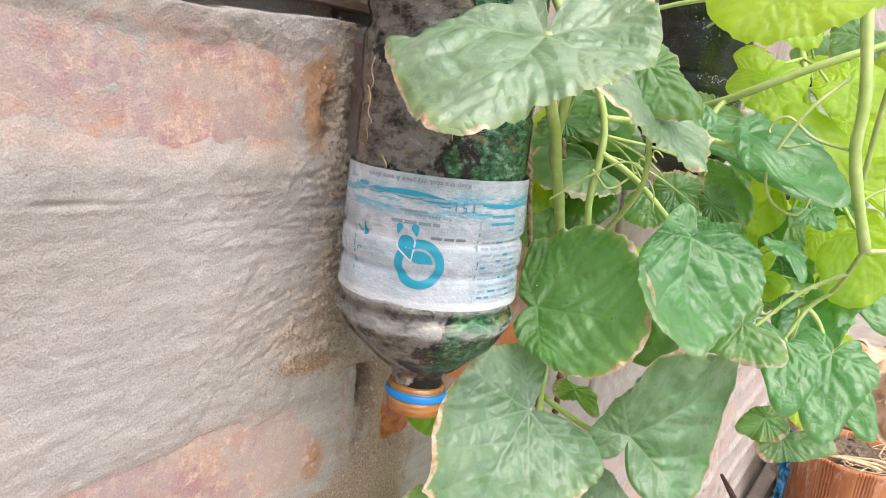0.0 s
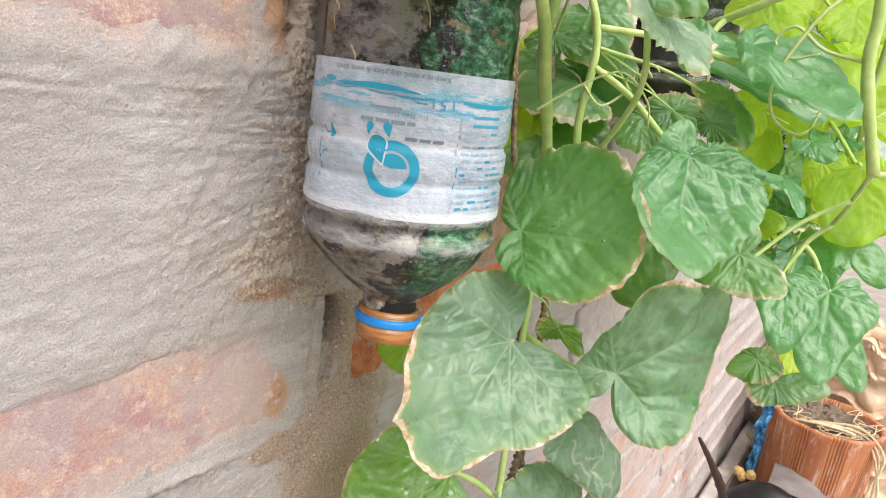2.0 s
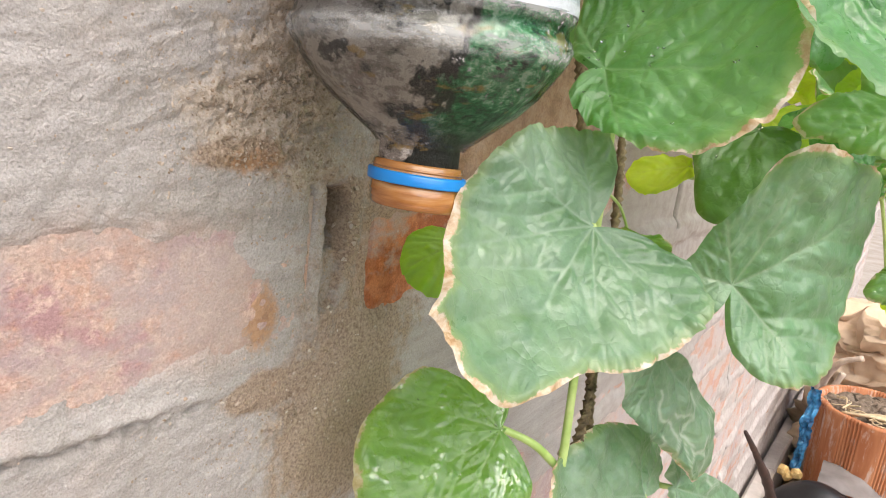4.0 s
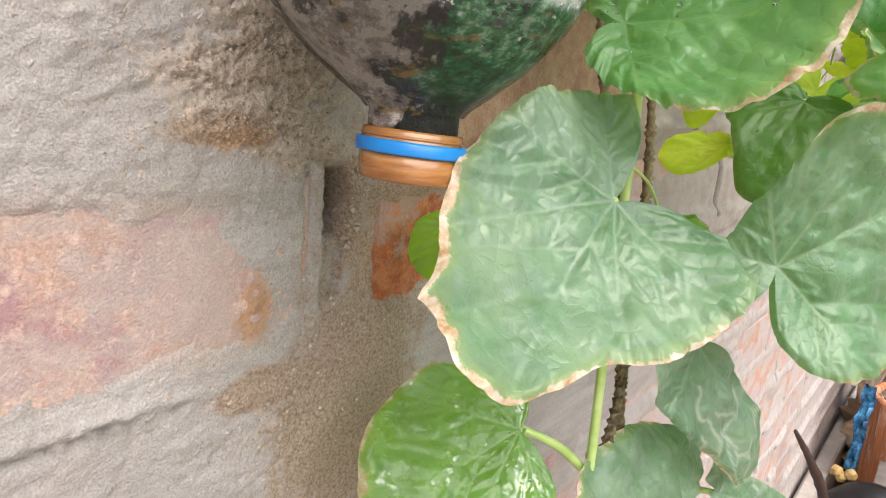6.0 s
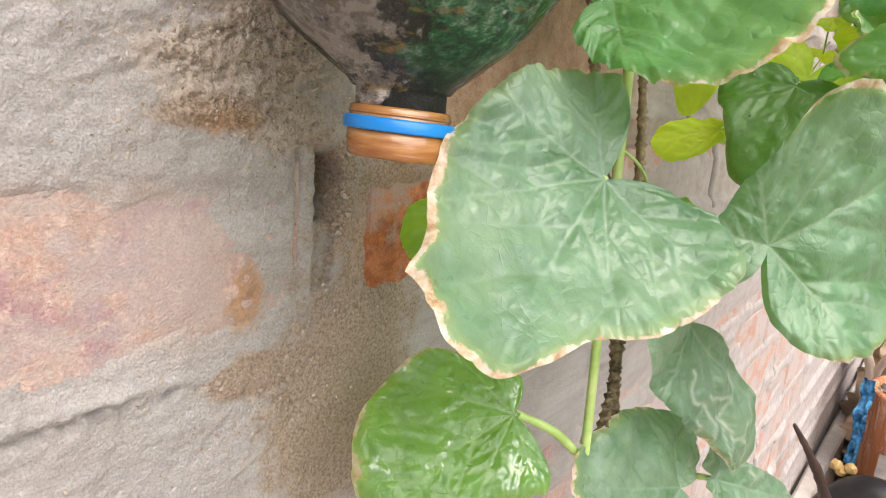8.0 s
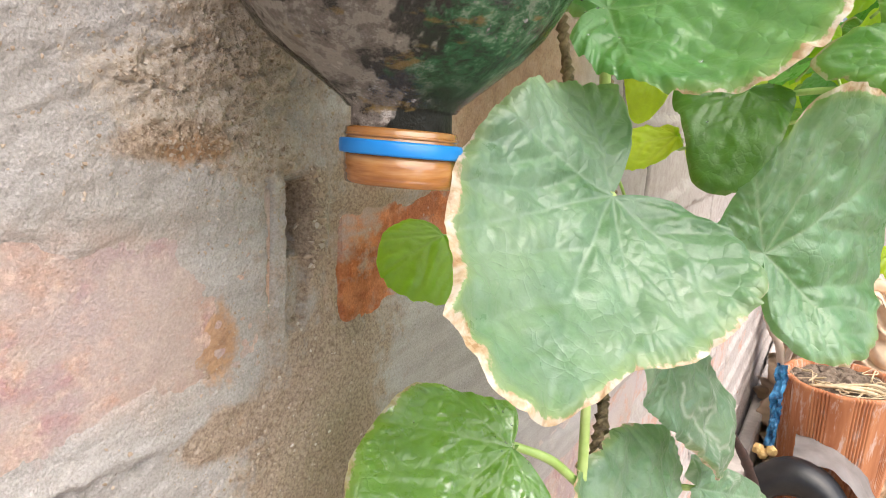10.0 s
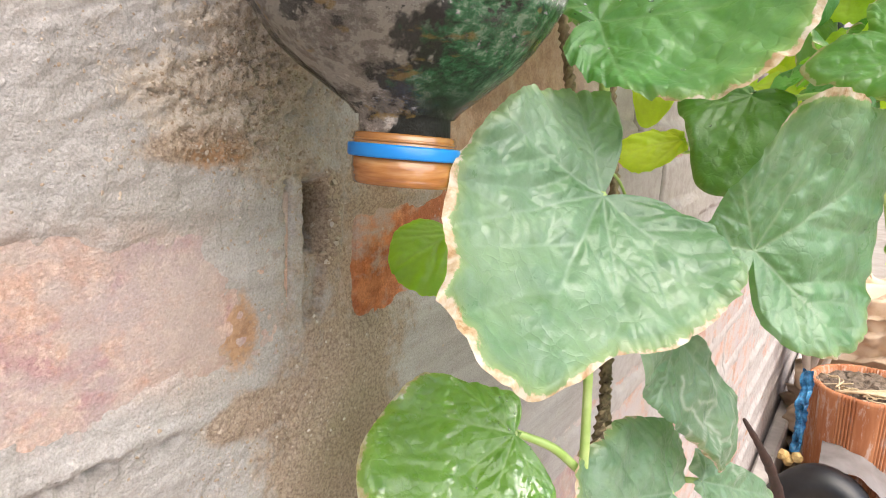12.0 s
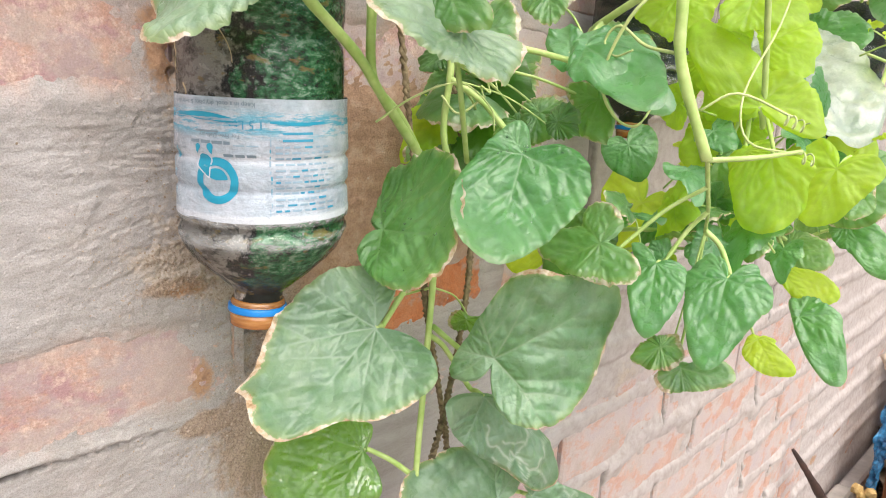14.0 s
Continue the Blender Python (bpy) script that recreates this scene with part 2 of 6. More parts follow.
    b.inputs["Sheen Roughness"].default_value = 0.4
    t = nt.nodes.new("ShaderNodeBsdfTranslucent")
    shine = mix(nt, maths(nt, "MULTIPLY", attribute(nt, "vein"), 0.5), glow, (glow[0] * 0.6, glow[1] * 0.6, glow[2] * 0.6))
    nt.links.new(mix(nt, maths(nt, "MULTIPLY", scorch, rim), shine, (0.60, 0.47, 0.30)), t.inputs[0])
    s = nt.nodes.new("ShaderNodeMixShader")
    s.inputs[0].default_value = through_light
    nt.links.new(b.outputs[0], s.inputs[1])
    nt.links.new(t.outputs[0], s.inputs[2])
    nt.links.new(s.outputs[0], nt.nodes["Material Output"].inputs[0])
    return m


def plain(name, a, bb, scale=60, rough=0.6, bumps=0.0, detail=4, spec=0.5, stretch=None):
    m, nt, b = mat(name)
    p = coords(nt, False)
    n = noise_tex(nt, p, scale, detail, 0.6, stretch)
    nt.links.new(ramp(nt, n, [(0.32, a), (0.68, bb)]), b.inputs["Base Color"])
    b.inputs["Roughness"].default_value = rough
    b.inputs["Specular IOR Level"].default_value = spec
    if bumps:
        bump(nt, b, noise_tex(nt, p, scale * 2.5, 5, 0.65, stretch), 0.7, bumps)
    return m


MORTAR = mortar_material()
PINK = [(0.0, (0.56, 0.395, 0.325)), (0.5, (0.55, 0.405, 0.36)), (1.0, (0.52, 0.37, 0.345))]
BRICK_WASHED = brick_material("washed_brick", PINK, 0.085, 0.52, (0.58, 0.445, 0.375), (0.45, 0.275, 0.285), 1.08)
BRICK_ORANGE = brick_material("orange_brick", [(0.0, (0.60, 0.26, 0.13)), (1.0, (0.62, 0.275, 0.14))], 0.0, 0.7, (0.56, 0.22, 0.10), (0.36, 0.13, 0.065))
BRICK_FAR = brick_material("salmon_brick", [(0.0, (0.60, 0.34, 0.25)), (0.4, (0.62, 0.41, 0.33)), (0.7, (0.52, 0.46, 0.42)), (1.0, (0.60, 0.36, 0.27))], 0.085, 0.8, (0.66, 0.47, 0.39), (0.60, 0.36, 0.27), 1.32, (0.60, 0.40, 0.31), 0.25)
LEAF_OLD = leaf_material("old_leaf", (0.080, 0.238, 0.094), (0.172, 0.355, 0.195), (0.43, 0.56, 0.36), 1.0, (0.26, 0.54, 0.08), 0.974, 0.33, bloom=0.8)
LEAF_FRESH = leaf_material("fresh_leaf", (0.058, 0.235, 0.048), (0.138, 0.360, 0.112), (0.29, 0.48, 0.22), 1.0, (0.24, 0.56, 0.06), 0.982, 0.34, bloom=0.4)
LEAF_WAN = leaf_material("wan_leaf", (0.104, 0.258, 0.118), (0.220, 0.382, 0.240), (0.42, 0.56, 0.42), 1.0, (0.24, 0.46, 0.14), 0.982, 0.34, bloom=0.8)
LEAF_MID = leaf_material("grown_leaf", (0.056, 0.221, 0.045), (0.114, 0.315, 0.092), (0.26, 0.42, 0.15), 0.8, (0.28, 0.58, 0.05), 0.975, 0.36, bloom=0.6)
LEAF_WET = leaf_material("wet_leaf", (0.070, 0.240, 0.024), (0.14, 0.35, 0.055), (0.28, 0.46, 0.14), 0.7, (0.32, 0.62, 0.04), 0.972, 0.30, wet=1.0, bloom=0.3)
LEAF_BLUE = leaf_material("young_leaf", (0.050, 0.225, 0.056), (0.112, 0.335, 0.118), (0.23, 0.44, 0.20), 0.1, (0.20, 0.60, 0.07), 0.985, 0.31, bloom=0.55)
# backlit far leaves: the light through them is put into a lime colour
LEAF_LIME = leaf_material("lime_leaf", (0.27, 0.50, 0.018), (0.43, 0.67, 0.045), (0.56, 0.74, 0.16), 0.05, (0.74, 0.96, 0.05), 0.99, 0.5, 0.62, bloom=0.2)
# light from behind, put into a brighter green
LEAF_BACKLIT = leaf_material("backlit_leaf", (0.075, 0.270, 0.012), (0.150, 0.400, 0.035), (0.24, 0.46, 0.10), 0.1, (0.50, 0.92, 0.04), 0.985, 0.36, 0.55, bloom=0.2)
# leaves further in: the shade they stand in is put into a darker green
LEAF_SHADED = leaf_material("shaded_leaf", (0.026, 0.120, 0.014), (0.058, 0.190, 0.026), (0.11, 0.26, 0.06), 0.1, (0.16, 0.40, 0.02), 0.98, 0.42, bloom=0.3)
# one leaf's white sky glare, put into the base colour
LEAF_GLARE = leaf_material("glare_leaf", (0.46, 0.54, 0.48), (0.66, 0.70, 0.66), (0.60, 0.66, 0.56), 0.05, (0.34, 0.5, 0.25), 0.99, 0.3, 0.3, bloom=1.0)
# sky sheen on the upper leaves, put into a paler green
LEAF_SHEEN = leaf_material("sky_sheen_leaf", (0.150, 0.300, 0.145), (0.265, 0.415, 0.255), (0.50, 0.60, 0.42), 1.0, (0.30, 0.50, 0.15), 0.978, 0.32, 0.35, bloom=1.0)
STEM = plain("stem", (0.33, 0.48, 0.12), (0.50, 0.62, 0.24), 90, 0.45, 0.0004)
TENDRIL = plain("tendril", (0.42, 0.52, 0.18), (0.55, 0.62, 0.28), 90, 0.5)
def grain_material():
    m, nt, b = mat("sand_grains")
    r = nt.nodes.new("ShaderNodeNewGeometry").outputs["Random Per Island"]
    nt.links.new(ramp(nt, r, [(0.0, (0.28, 0.21, 0.15)), (0.5, (0.38, 0.30, 0.23)), (0.9, (0.44, 0.375, 0.31)), (1.0, (0.54, 0.49, 0.44))]), b.inputs["Base Color"])
    b.inputs["Roughness"].default_value = 0.9
    b.inputs["Specular IOR Level"].default_value = 0.15
    return m


GRAIN = grain_material()
SOIL = plain("soil", (0.09, 0.065, 0.045), (0.26, 0.20, 0.15), 120, 0.95, 0.003)
BLUE_RING = plain("blue_plastic", (0.002, 0.165, 0.52), (0.008, 0.215, 0.60), 40, 0.35)


def clay_material():
    m, nt, b = mat("clay")
    p = coords(nt, False)
    c = ramp(nt, noise_tex(nt, p, 14, 5, 0.6, (3, 3, 0.4)), [(0.35, (0.36, 0.125, 0.05)), (0.65, (0.52, 0.22, 0.10))])
    c = mix(nt, maths(nt, "MULTIPLY", mask(nt, noise_tex(nt, p, 20, 6, 0.7, (3, 3, 0.7)), 0.53, 0.64), 0.7), c, (0.60, 0.48, 0.42))
    nt.links.new(c, b.inputs["Base Color"])
    b.inputs["Roughness"].default_value = 0.8
    bump(nt, b, noise_tex(nt, p, 120, 5, 0.7), 0.6, 0.001)
    return m


CLAY = clay_material()
CEMENT = plain("cement", (0.44, 0.40, 0.37), (0.60, 0.55, 0.515), 22, 0.9, 0.003)
DEADWOOD = plain("dead_wood", (0.46, 0.36, 0.28), (0.64, 0.54, 0.45), 20, 0.8, 0.001, stretch=(3, 3, 0.5))
BARK = plain("dark_wood", (0.014, 0.007, 0.005), (0.055, 0.024, 0.017), 40, 0.6, 0.001)
RUBBER = plain("black_rubber", (0.004, 0.004, 0.005), (0.016, 0.016, 0.018), 30, 0.38, 0.0006)
SHEET = plain("grey_plastic", (0.15, 0.135, 0.13), (0.25, 0.23, 0.225), 14, 0.5, 0.001)
PAPER = plain("brown_paper", (0.58, 0.41, 0.27), (0.72, 0.56, 0.41), 18, 0.7, 0.002)
BLUE_BAG = plain("blue_film", (0.006, 0.035, 0.11), (0.05, 0.26, 0.50), 55, 0.3, 0.002)
ROPE = plain("rope_fibre", (0.09, 0.065, 0.035), (0.30, 0.23, 0.13), 220, 0.9, 0.0006)
ROOT = plain("dry_root", (0.45, 0.34, 0.20), (0.66, 0.54, 0.36), 60, 0.8)
DRY = plain("dried_flower", (0.42, 0.26, 0.08), (0.66, 0.48, 0.22), 80, 0.8)
EARTH = plain("earth", (0.33, 0.275, 0.22), (0.46, 0.40, 0.34), 6, 0.95, 0.01)


def bottle_soil():
    m, nt, b = mat("algae_soil")
    p = coords(nt, False)
    xyz = nt.nodes.new("ShaderNodeSeparateXYZ")
    nt.links.new(p, xyz.inputs[0])
    # dry clods on one side, a black damp streak, algae on the light side
    flat = node(nt, "ShaderNodeMapping", Scale=(1, 1, 0))
    nt.links.new(p, flat.inputs[0])
    unit, side = nt.nodes.new("ShaderNodeVectorMath"), nt.nodes.new("ShaderNodeVectorMath")
    unit.operation, side.operation = "NORMALIZE", "DOT_PRODUCT"
    nt.links.new(flat.outputs[0], unit.inputs[0])
    nt.links.new(unit.outputs[0], side.inputs[0])
    side.inputs[1].default_value = (0.85, 0.52, 0)
    turn = side.outputs["Value"]
    turn = maths(nt, "ADD", turn, maths(nt, "MULTIPLY", maths(nt, "SUBTRACT", noise_tex(nt, p, 42, 5, 0.65, (1, 1, 0.7)), 0.5), 2.2))
    clods = ramp(nt, noise_tex(nt, p, 85, 7, 0.74, (1, 1, 1.6)), [(0.38, (0.03, 0.027, 0.022)), (0.43, (0.20, 0.18, 0.155)), (0.50, (0.32, 0.29, 0.26)), (0.52, (0.52, 0.485, 0.445)), (0.60, (0.42, 0.385, 0.35)), (0.64, (0.66, 0.63, 0.59))])
    algae = ramp(nt, noise_tex(nt, p, 150, 7, 0.75, (1, 1, 2.0)), [(0.38, (0.003, 0.022, 0.008)), (0.46, (0.015, 0.13, 0.038)), (0.53, (0.05, 0.28, 0.10)), (0.61, (0.36, 0.58, 0.40))])
    c = mix(nt, mask(nt, turn, 0.06, 0.14), clods, (0.008, 0.011, 0.008))
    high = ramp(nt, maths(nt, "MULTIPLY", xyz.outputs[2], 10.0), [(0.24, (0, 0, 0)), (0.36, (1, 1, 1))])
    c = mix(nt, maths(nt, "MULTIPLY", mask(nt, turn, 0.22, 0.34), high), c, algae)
    c = mix(nt, maths(nt, "MULTIPLY", mask(nt, noise_tex(nt, p, 58, 5, 0.68, (1, 1, 1.5)), 0.60, 0.63), 0.9), c, (0.010, 0.012, 0.009))
    c = mix(nt, maths(nt, "MULTIPLY", mask(nt, noise_tex(nt, p, 62, 4, 0.6, (1, 1, 2.4)), 0.60, 0.66), 0.7), c, (0.36, 0.24, 0.06))
    nt.links.new(c, b.inputs["Base Color"])
    b.inputs["Roughness"].default_value = 0.65
    bump(nt, b, noise_tex(nt, p, 190, 5, 0.7), 0.9, 0.002)
    return m


def clear_plastic():
    m, nt, b = mat("clear_plastic")
    p = coords(nt, False)
    xyz = nt.nodes.new("ShaderNodeSeparateXYZ")
    nt.links.new(p, xyz.inputs[0])
    gl = nt.nodes.new("ShaderNodeBsdfGlossy")
    gl.inputs["Roughness"].default_value = 0.04
    tr = nt.nodes.new("ShaderNodeBsdfTransparent")
    tr.inputs[0].default_value = (0.94, 0.96, 0.95, 1)
    fr = node(nt, "ShaderNodeFresnel", IOR=1.5)
    bm = node(nt, "ShaderNodeBump", Strength=0.6, Distance=0.0014)
    nt.links.new(noise_tex(nt, p, 125, 4, 0.6, (1, 1, 1.7)), bm.inputs["Height"])
    nt.links.new(bm.outputs[0], gl.inputs["Normal"])
    nt.links.new(bm.outputs[0], fr.inputs["Normal"])
    s = nt.nodes.new("ShaderNodeMixShader")
    nt.links.new(fr.outputs[0], s.inputs[0])
    nt.links.new(tr.outputs[0], s.inputs[1])
    nt.links.new(gl.outputs[0], s.inputs[2])
    # dried drops, and sky gleam on the beads painted as whitish haze
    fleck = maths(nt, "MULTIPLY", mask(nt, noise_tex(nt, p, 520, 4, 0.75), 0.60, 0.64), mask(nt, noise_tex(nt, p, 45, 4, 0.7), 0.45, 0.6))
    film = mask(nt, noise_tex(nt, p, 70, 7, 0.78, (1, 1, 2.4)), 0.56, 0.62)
    bead_gleam = ramp(nt, maths(nt, "MULTIPLY", xyz.outputs[2], 10.0), [(0.505, (0, 0, 0)), (0.53, (1, 1, 1)), (0.57, (0.8, 0.8, 0.8)), (0.585, (0, 0, 0)), (0.625, (0, 0, 0)), (0.645, (1, 1, 1)), (0.67, (1, 1, 1)), (0.69, (0, 0, 0))])
    bead_gleam = maths(nt, "MULTIPLY", bead_gleam, mask(nt, noise_tex(nt, p, 110, 6, 0.7, (1, 1, 3)), 0.36, 0.58))
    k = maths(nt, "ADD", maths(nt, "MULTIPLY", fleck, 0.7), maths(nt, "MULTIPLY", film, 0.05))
    k = maths(nt, "ADD", k, maths(nt, "MULTIPLY", bead_gleam, 0.42), True)
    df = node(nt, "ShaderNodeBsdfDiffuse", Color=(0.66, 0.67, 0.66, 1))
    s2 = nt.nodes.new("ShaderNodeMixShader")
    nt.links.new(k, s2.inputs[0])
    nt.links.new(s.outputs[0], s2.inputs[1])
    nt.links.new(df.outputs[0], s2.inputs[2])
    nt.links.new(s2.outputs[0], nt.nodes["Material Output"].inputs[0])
    return m


def label_film():
    m, nt, b = mat("label_film")
    p = coords(nt, False)
    c = ramp(nt, noise_tex(nt, p, 60, 7, 0.7), [(0.36, (0.36, 0.405, 0.465)), (0.5, (0.46, 0.51, 0.575)), (0.64, (0.58, 0.625, 0.69))])
    z = nt.nodes.new("ShaderNodeSeparateXYZ")
    nt.links.new(p, z.inputs[0])
    z5 = maths(nt, "MULTIPLY", z.outputs[2], 5.0)
    band = ramp(nt, z5, [(0.535, (0, 0, 0)), (0.56, (1, 1, 1)), (0.595, (1, 1, 1)), (0.615, (0, 0, 0))])
    stroke = mask(nt, noise_tex(nt, p, 55, 6, 0.7, (1, 1, 6)), 0.47, 0.55)
    c = mix(nt, maths(nt, "MULTIPLY", maths(nt, "MULTIPLY", band, stroke), 0.8), c, (0.04, 0.36, 0.52))
    haze = mask(nt, noise_tex(nt, p, 40, 4, 0.6, (1, 1, 2)), 0.45, 0.6)
    c = mix(nt, maths(nt, "MULTIPLY", haze, 0.22), c, (0.40, 0.58, 0.68))
    # white lower edge, and the upper ridge's highlight put into the colour
    white = ramp(nt, z5, [(0.345, (1, 1, 1)), (0.351, (0, 0, 0)), (0.470, (0, 0, 0)), (0.478, (0.8, 0.8, 0.8)), (0.497, (0.8, 0.8, 0.8)), (0.505, (0, 0, 0))])
    c = mix(nt, maths(nt, "MULTIPLY", white, 0.8), c, (0.66, 0.69, 0.74))
    nt.links.new(c, b.inputs["Base Color"])
    b.inputs["Roughness"].default_value = 0.2
    h = maths(nt, "ADD", noise_tex(nt, p, 85, 4, 0.6), maths(nt, "MULTIPLY", noise_tex(nt, p, 170, 5, 0.7, (1, 1, 2.5)), 0.5))
    bump(nt, b, h, 0.9, 0.002)
    return m


def neck_plastic():
    m, nt, b = mat("neck_plastic")
    p = coords(nt, False)
    layer = ramp(nt, noise_tex(nt, p, 70, 4, 0.6, (0.5, 0.5, 5)), [(0.36, (0.21, 0.075, 0.018)), (0.52, (0.32, 0.135, 0.035)), (0.66, (0.41, 0.21, 0.075))])
    cloud = ramp(nt, noise_tex(nt, p, 55, 3), [(0.38, (0.72, 0.66, 0.60)), (0.60, (1.08, 1.08, 1.08))])
    c = mix(nt, 1.0, layer, cloud, "MULTIPLY")
    nt.links.new(spots(nt, p, c, ((330, 0.93, 0.16, (0.02, 0.012, 0.008), 0.9),)), b.inputs["Base Color"])
    b.inputs["Roughness"].default_value = 0.13
    b.inputs["Coat Weight"].default_value = 0.4
    return m


# soil of the bottles under the leaves, their shade put into near-black green
SHADED_SOIL = plain("shaded_algae_soil", (0.004, 0.010, 0.005), (0.03, 0.06, 0.03), 70, 0.5, 0.002, 5)
def water_material():
    m, nt, b = mat("dew")
    b.inputs["Base Color"].default_value = (0.95, 0.98, 0.96, 1)
    b.inputs["Transmission Weight"].default_value = 1.0
    b.inputs["Roughness"].default_value = 0.03
    b.inputs["IOR"].default_value = 1.33
    return m


WATER = water_material()
BOTTLE_SOIL, CLEAR, LABEL, NECK = bottle_soil(), clear_plastic(), label_film(), neck_plastic()
PRINT_CYAN = plain("cyan_print", (0.010, 0.28, 0.43), (0.02, 0.34, 0.50), 60, 0.35)
PRINT_FAINT = plain("faint_print", (0.24, 0.36, 0.46), (0.34, 0.46, 0.55), 60, 0.35)
PRINT_WHITE = plain("white_print", (0.56, 0.60, 0.65), (0.64, 0.68, 0.73), 60, 0.3)
PRINT_BLUE = plain("blue_print", (0.03, 0.25, 0.42), (0.06, 0.36, 0.52), 60, 0.35)
PRINT_GREY = plain("grey_print", (0.15, 0.21, 0.26), (0.24, 0.31, 0.36), 60, 0.4)


# ---- mesh helpers ----
def link_mesh(name, verts, faces, material, parent=None, label="", smooth=True, attributes=None):
    me = bpy.data.meshes.new(name)
    me.from_pydata(verts, [], faces)
    if smooth:
        me.polygons.foreach_set("use_smooth", [True] * len(me.polygons))
    for key, vals in (attributes or {}).items():
        me.attributes.new(key, "FLOAT", "POINT").data.foreach_set("value", np.asarray(vals, np.float32))
    me.materials.append(material)
    ob = new(name, me)
    if parent:
        ob.parent = parent
    if label:
        tagged(ob, label)
    return ob


def part(name, bm, material, parent, label=""):
    me = bpy.data.meshes.new(name)
    bm.to_mesh(me)
    bm.free()
    me.materials.append(material)
    ob = new(name, me)
    ob.parent = parent
    if label:
        tagged(ob, label)
    return ob


def thing(name, at, label, category, group="", kind=""):
    ob = new(name)
    ob.empty_display_size = 0.02
    ob.location = at
    return tagged(ob, label, category, group, kind)


def smooth_path(points, steps=8):
    p = [Vector(q) for q in points]
    p = [p[0] * 2 - p[1], *p, p[-1] * 2 - p[-2]]
    out = []
    for i in range(1, len(p) - 2):
        for k in range(steps):
            t = k / steps
            a, b, c, d = p[i - 1:i + 3]
            out.append(0.5 * (2 * b + (c - a) * t + (2 * a - 5 * b + 4 * c - d) * t * t + (3 * b - a - 3 * c + d) * t ** 3))
    out.append(p[-2])
    return out


def tube_data(path, r0, r1, sides=8, wobble=0.0):
    verts, faces = [], []
    up = Vector((0.31, 0.52, 0.79))
    n = len(path)
    for i, q in enumerate(path):
        d = (path[min(i + 1, n - 1)] - path[max(i - 1, 0)]).normalized()
        a = d.cross(up).normalized()
        b = d.cross(a)
        r = r0 + (r1 - r0) * i / max(n - 1, 1)
        r *= 1 + wobble * noise.noise(q * 90)
        for k in range(sides):
            t = 2 * math.pi * k / sides
            verts.append(q + (a * math.cos(t) + b * math.sin(t)) * r)
    for i in range(n - 1):
        for k in range(sides):
            k2 = (k + 1) % sides
            faces.append((i * sides + k, i * sides + k2, (i + 1) * sides + k2, (i + 1) * sides + k))
    faces += [tuple(range(sides))[::-1], tuple(range((n - 1) * sides, n * sides))]
    return verts, faces


def tube(name, points, r0, r1, material, parent=None, label="", sides=8, steps=8, wobble=0.0):
    v, f = tube_data(smooth_path(points, steps), r0, r1, sides, wobble)
    at = Vector(parent.matrix_basis.translation) if parent and not parent.parent else Vector()
    return link_mesh(name, [q - at for q in v], f, material, parent, label)


def lathe(profile, sides=64, shift=lambda z: (0, 0), ripple=None, caps=True):
    verts, faces = [], []
    for i, (r, z) in enumerate(profile):
        sx, sy = shift(z)
        for k in range(sides):
            t = 2 * math.pi * k / sides
            rr = r + (ripple(t, z) if ripple else 0)
            verts.append((sx + rr * math.cos(t), sy + rr * math.sin(t), z))
    for i in range(len(profile) - 1):
        for k in range(sides):
            k2 = (k + 1) % sides
            faces.append((i * sides + k, i * sides + k2, (i + 1) * sides + k2, (i + 1) * sides + k))
    if caps:
        faces += [tuple(range(sides))[::-1], tuple(range((len(profile) - 1) * sides, len(profile) * sides))]
    return verts, faces


def value_noise(u, v, seed):
    iu, iv = np.floor(u).astype(np.int64), np.floor(v).astype(np.int64)
    fu, fv = u - iu, v - iv
    fu, fv = fu * fu * (3 - 2 * fu), fv * fv * (3 - 2 * fv)

    def h(a, b):
        k = (a * 374761393 + b * 668265263 + seed * 974634) & 0x7FFFFFFF
        k = ((k ^ (k >> 13)) * 1274126177) & 0x7FFFFFFF
        return (k ^ (k >> 16)) % 10007 / 10007.0
    return (h(iu, iv) * (1 - fu) + h(iu + 1, iv) * fu) * (1 - fv) + (h(iu, iv + 1) * (1 - fu) + h(iu + 1, iv + 1) * fu) * fv


def fbm(u, v, seed, octaves=4):
    s, a, t = 0, 1.0, 0
    for i in range(octaves):
        s = s + a * value_noise(u * 2 ** i, v * 2 ** i, seed + i)
        t += a
        a *= 0.55
    return s / t - 0.5


def box_data(x0, x1, y0, y1, z0, z1, bevel=0.004, jitter=0.0, rng=random):
    bm = bmesh.new()
    bmesh.ops.create_cube(bm, size=1)
    for v in bm.verts:
        v.co = Vector(((x0 + x1) / 2 + v.co.x * (x1 - x0), (y0 + y1) / 2 + v.co.y * (y1 - y0), (z0 + z1) / 2 + v.co.z * (z1 - z0)))
        if jitter:
            v.co += Vector([rng.uniform(-jitter, jitter) for _ in range(3)])
    bmesh.ops.bevel(bm, geom=bm.edges[:], offset=bevel, segments=1, affect="EDGES")
    return bm


# ---- ground ----
ground = link_mesh("ground", [(-600, -600, 0), (600, -600, 0), (600, 600, 0), (-600, 600, 0)], [(0, 1, 2, 3)], EARTH, smooth=False)
tagged(ground, "bare trodden brown earth beside the wall", "ground", kind="structure")

# ---- brick wall along y, face at x = 0 ----
BEDS = [0.976 - 0.083 * k for k in range(12, 0, -1)] + [0.976, 1.059, 1.172, 1.254] + [1.254 + 0.083 * k for k in range(1, 10)]
FIRST = 12    # the course that starts at 0.976
LONG = 0.25


def joints(c):
    return (0.095 if c == FIRST + 2 else 0.13 if c % 2 == 0 else 0.026)


def steps(a, b, d):
    return np.arange(a, b - d * 0.3, d)


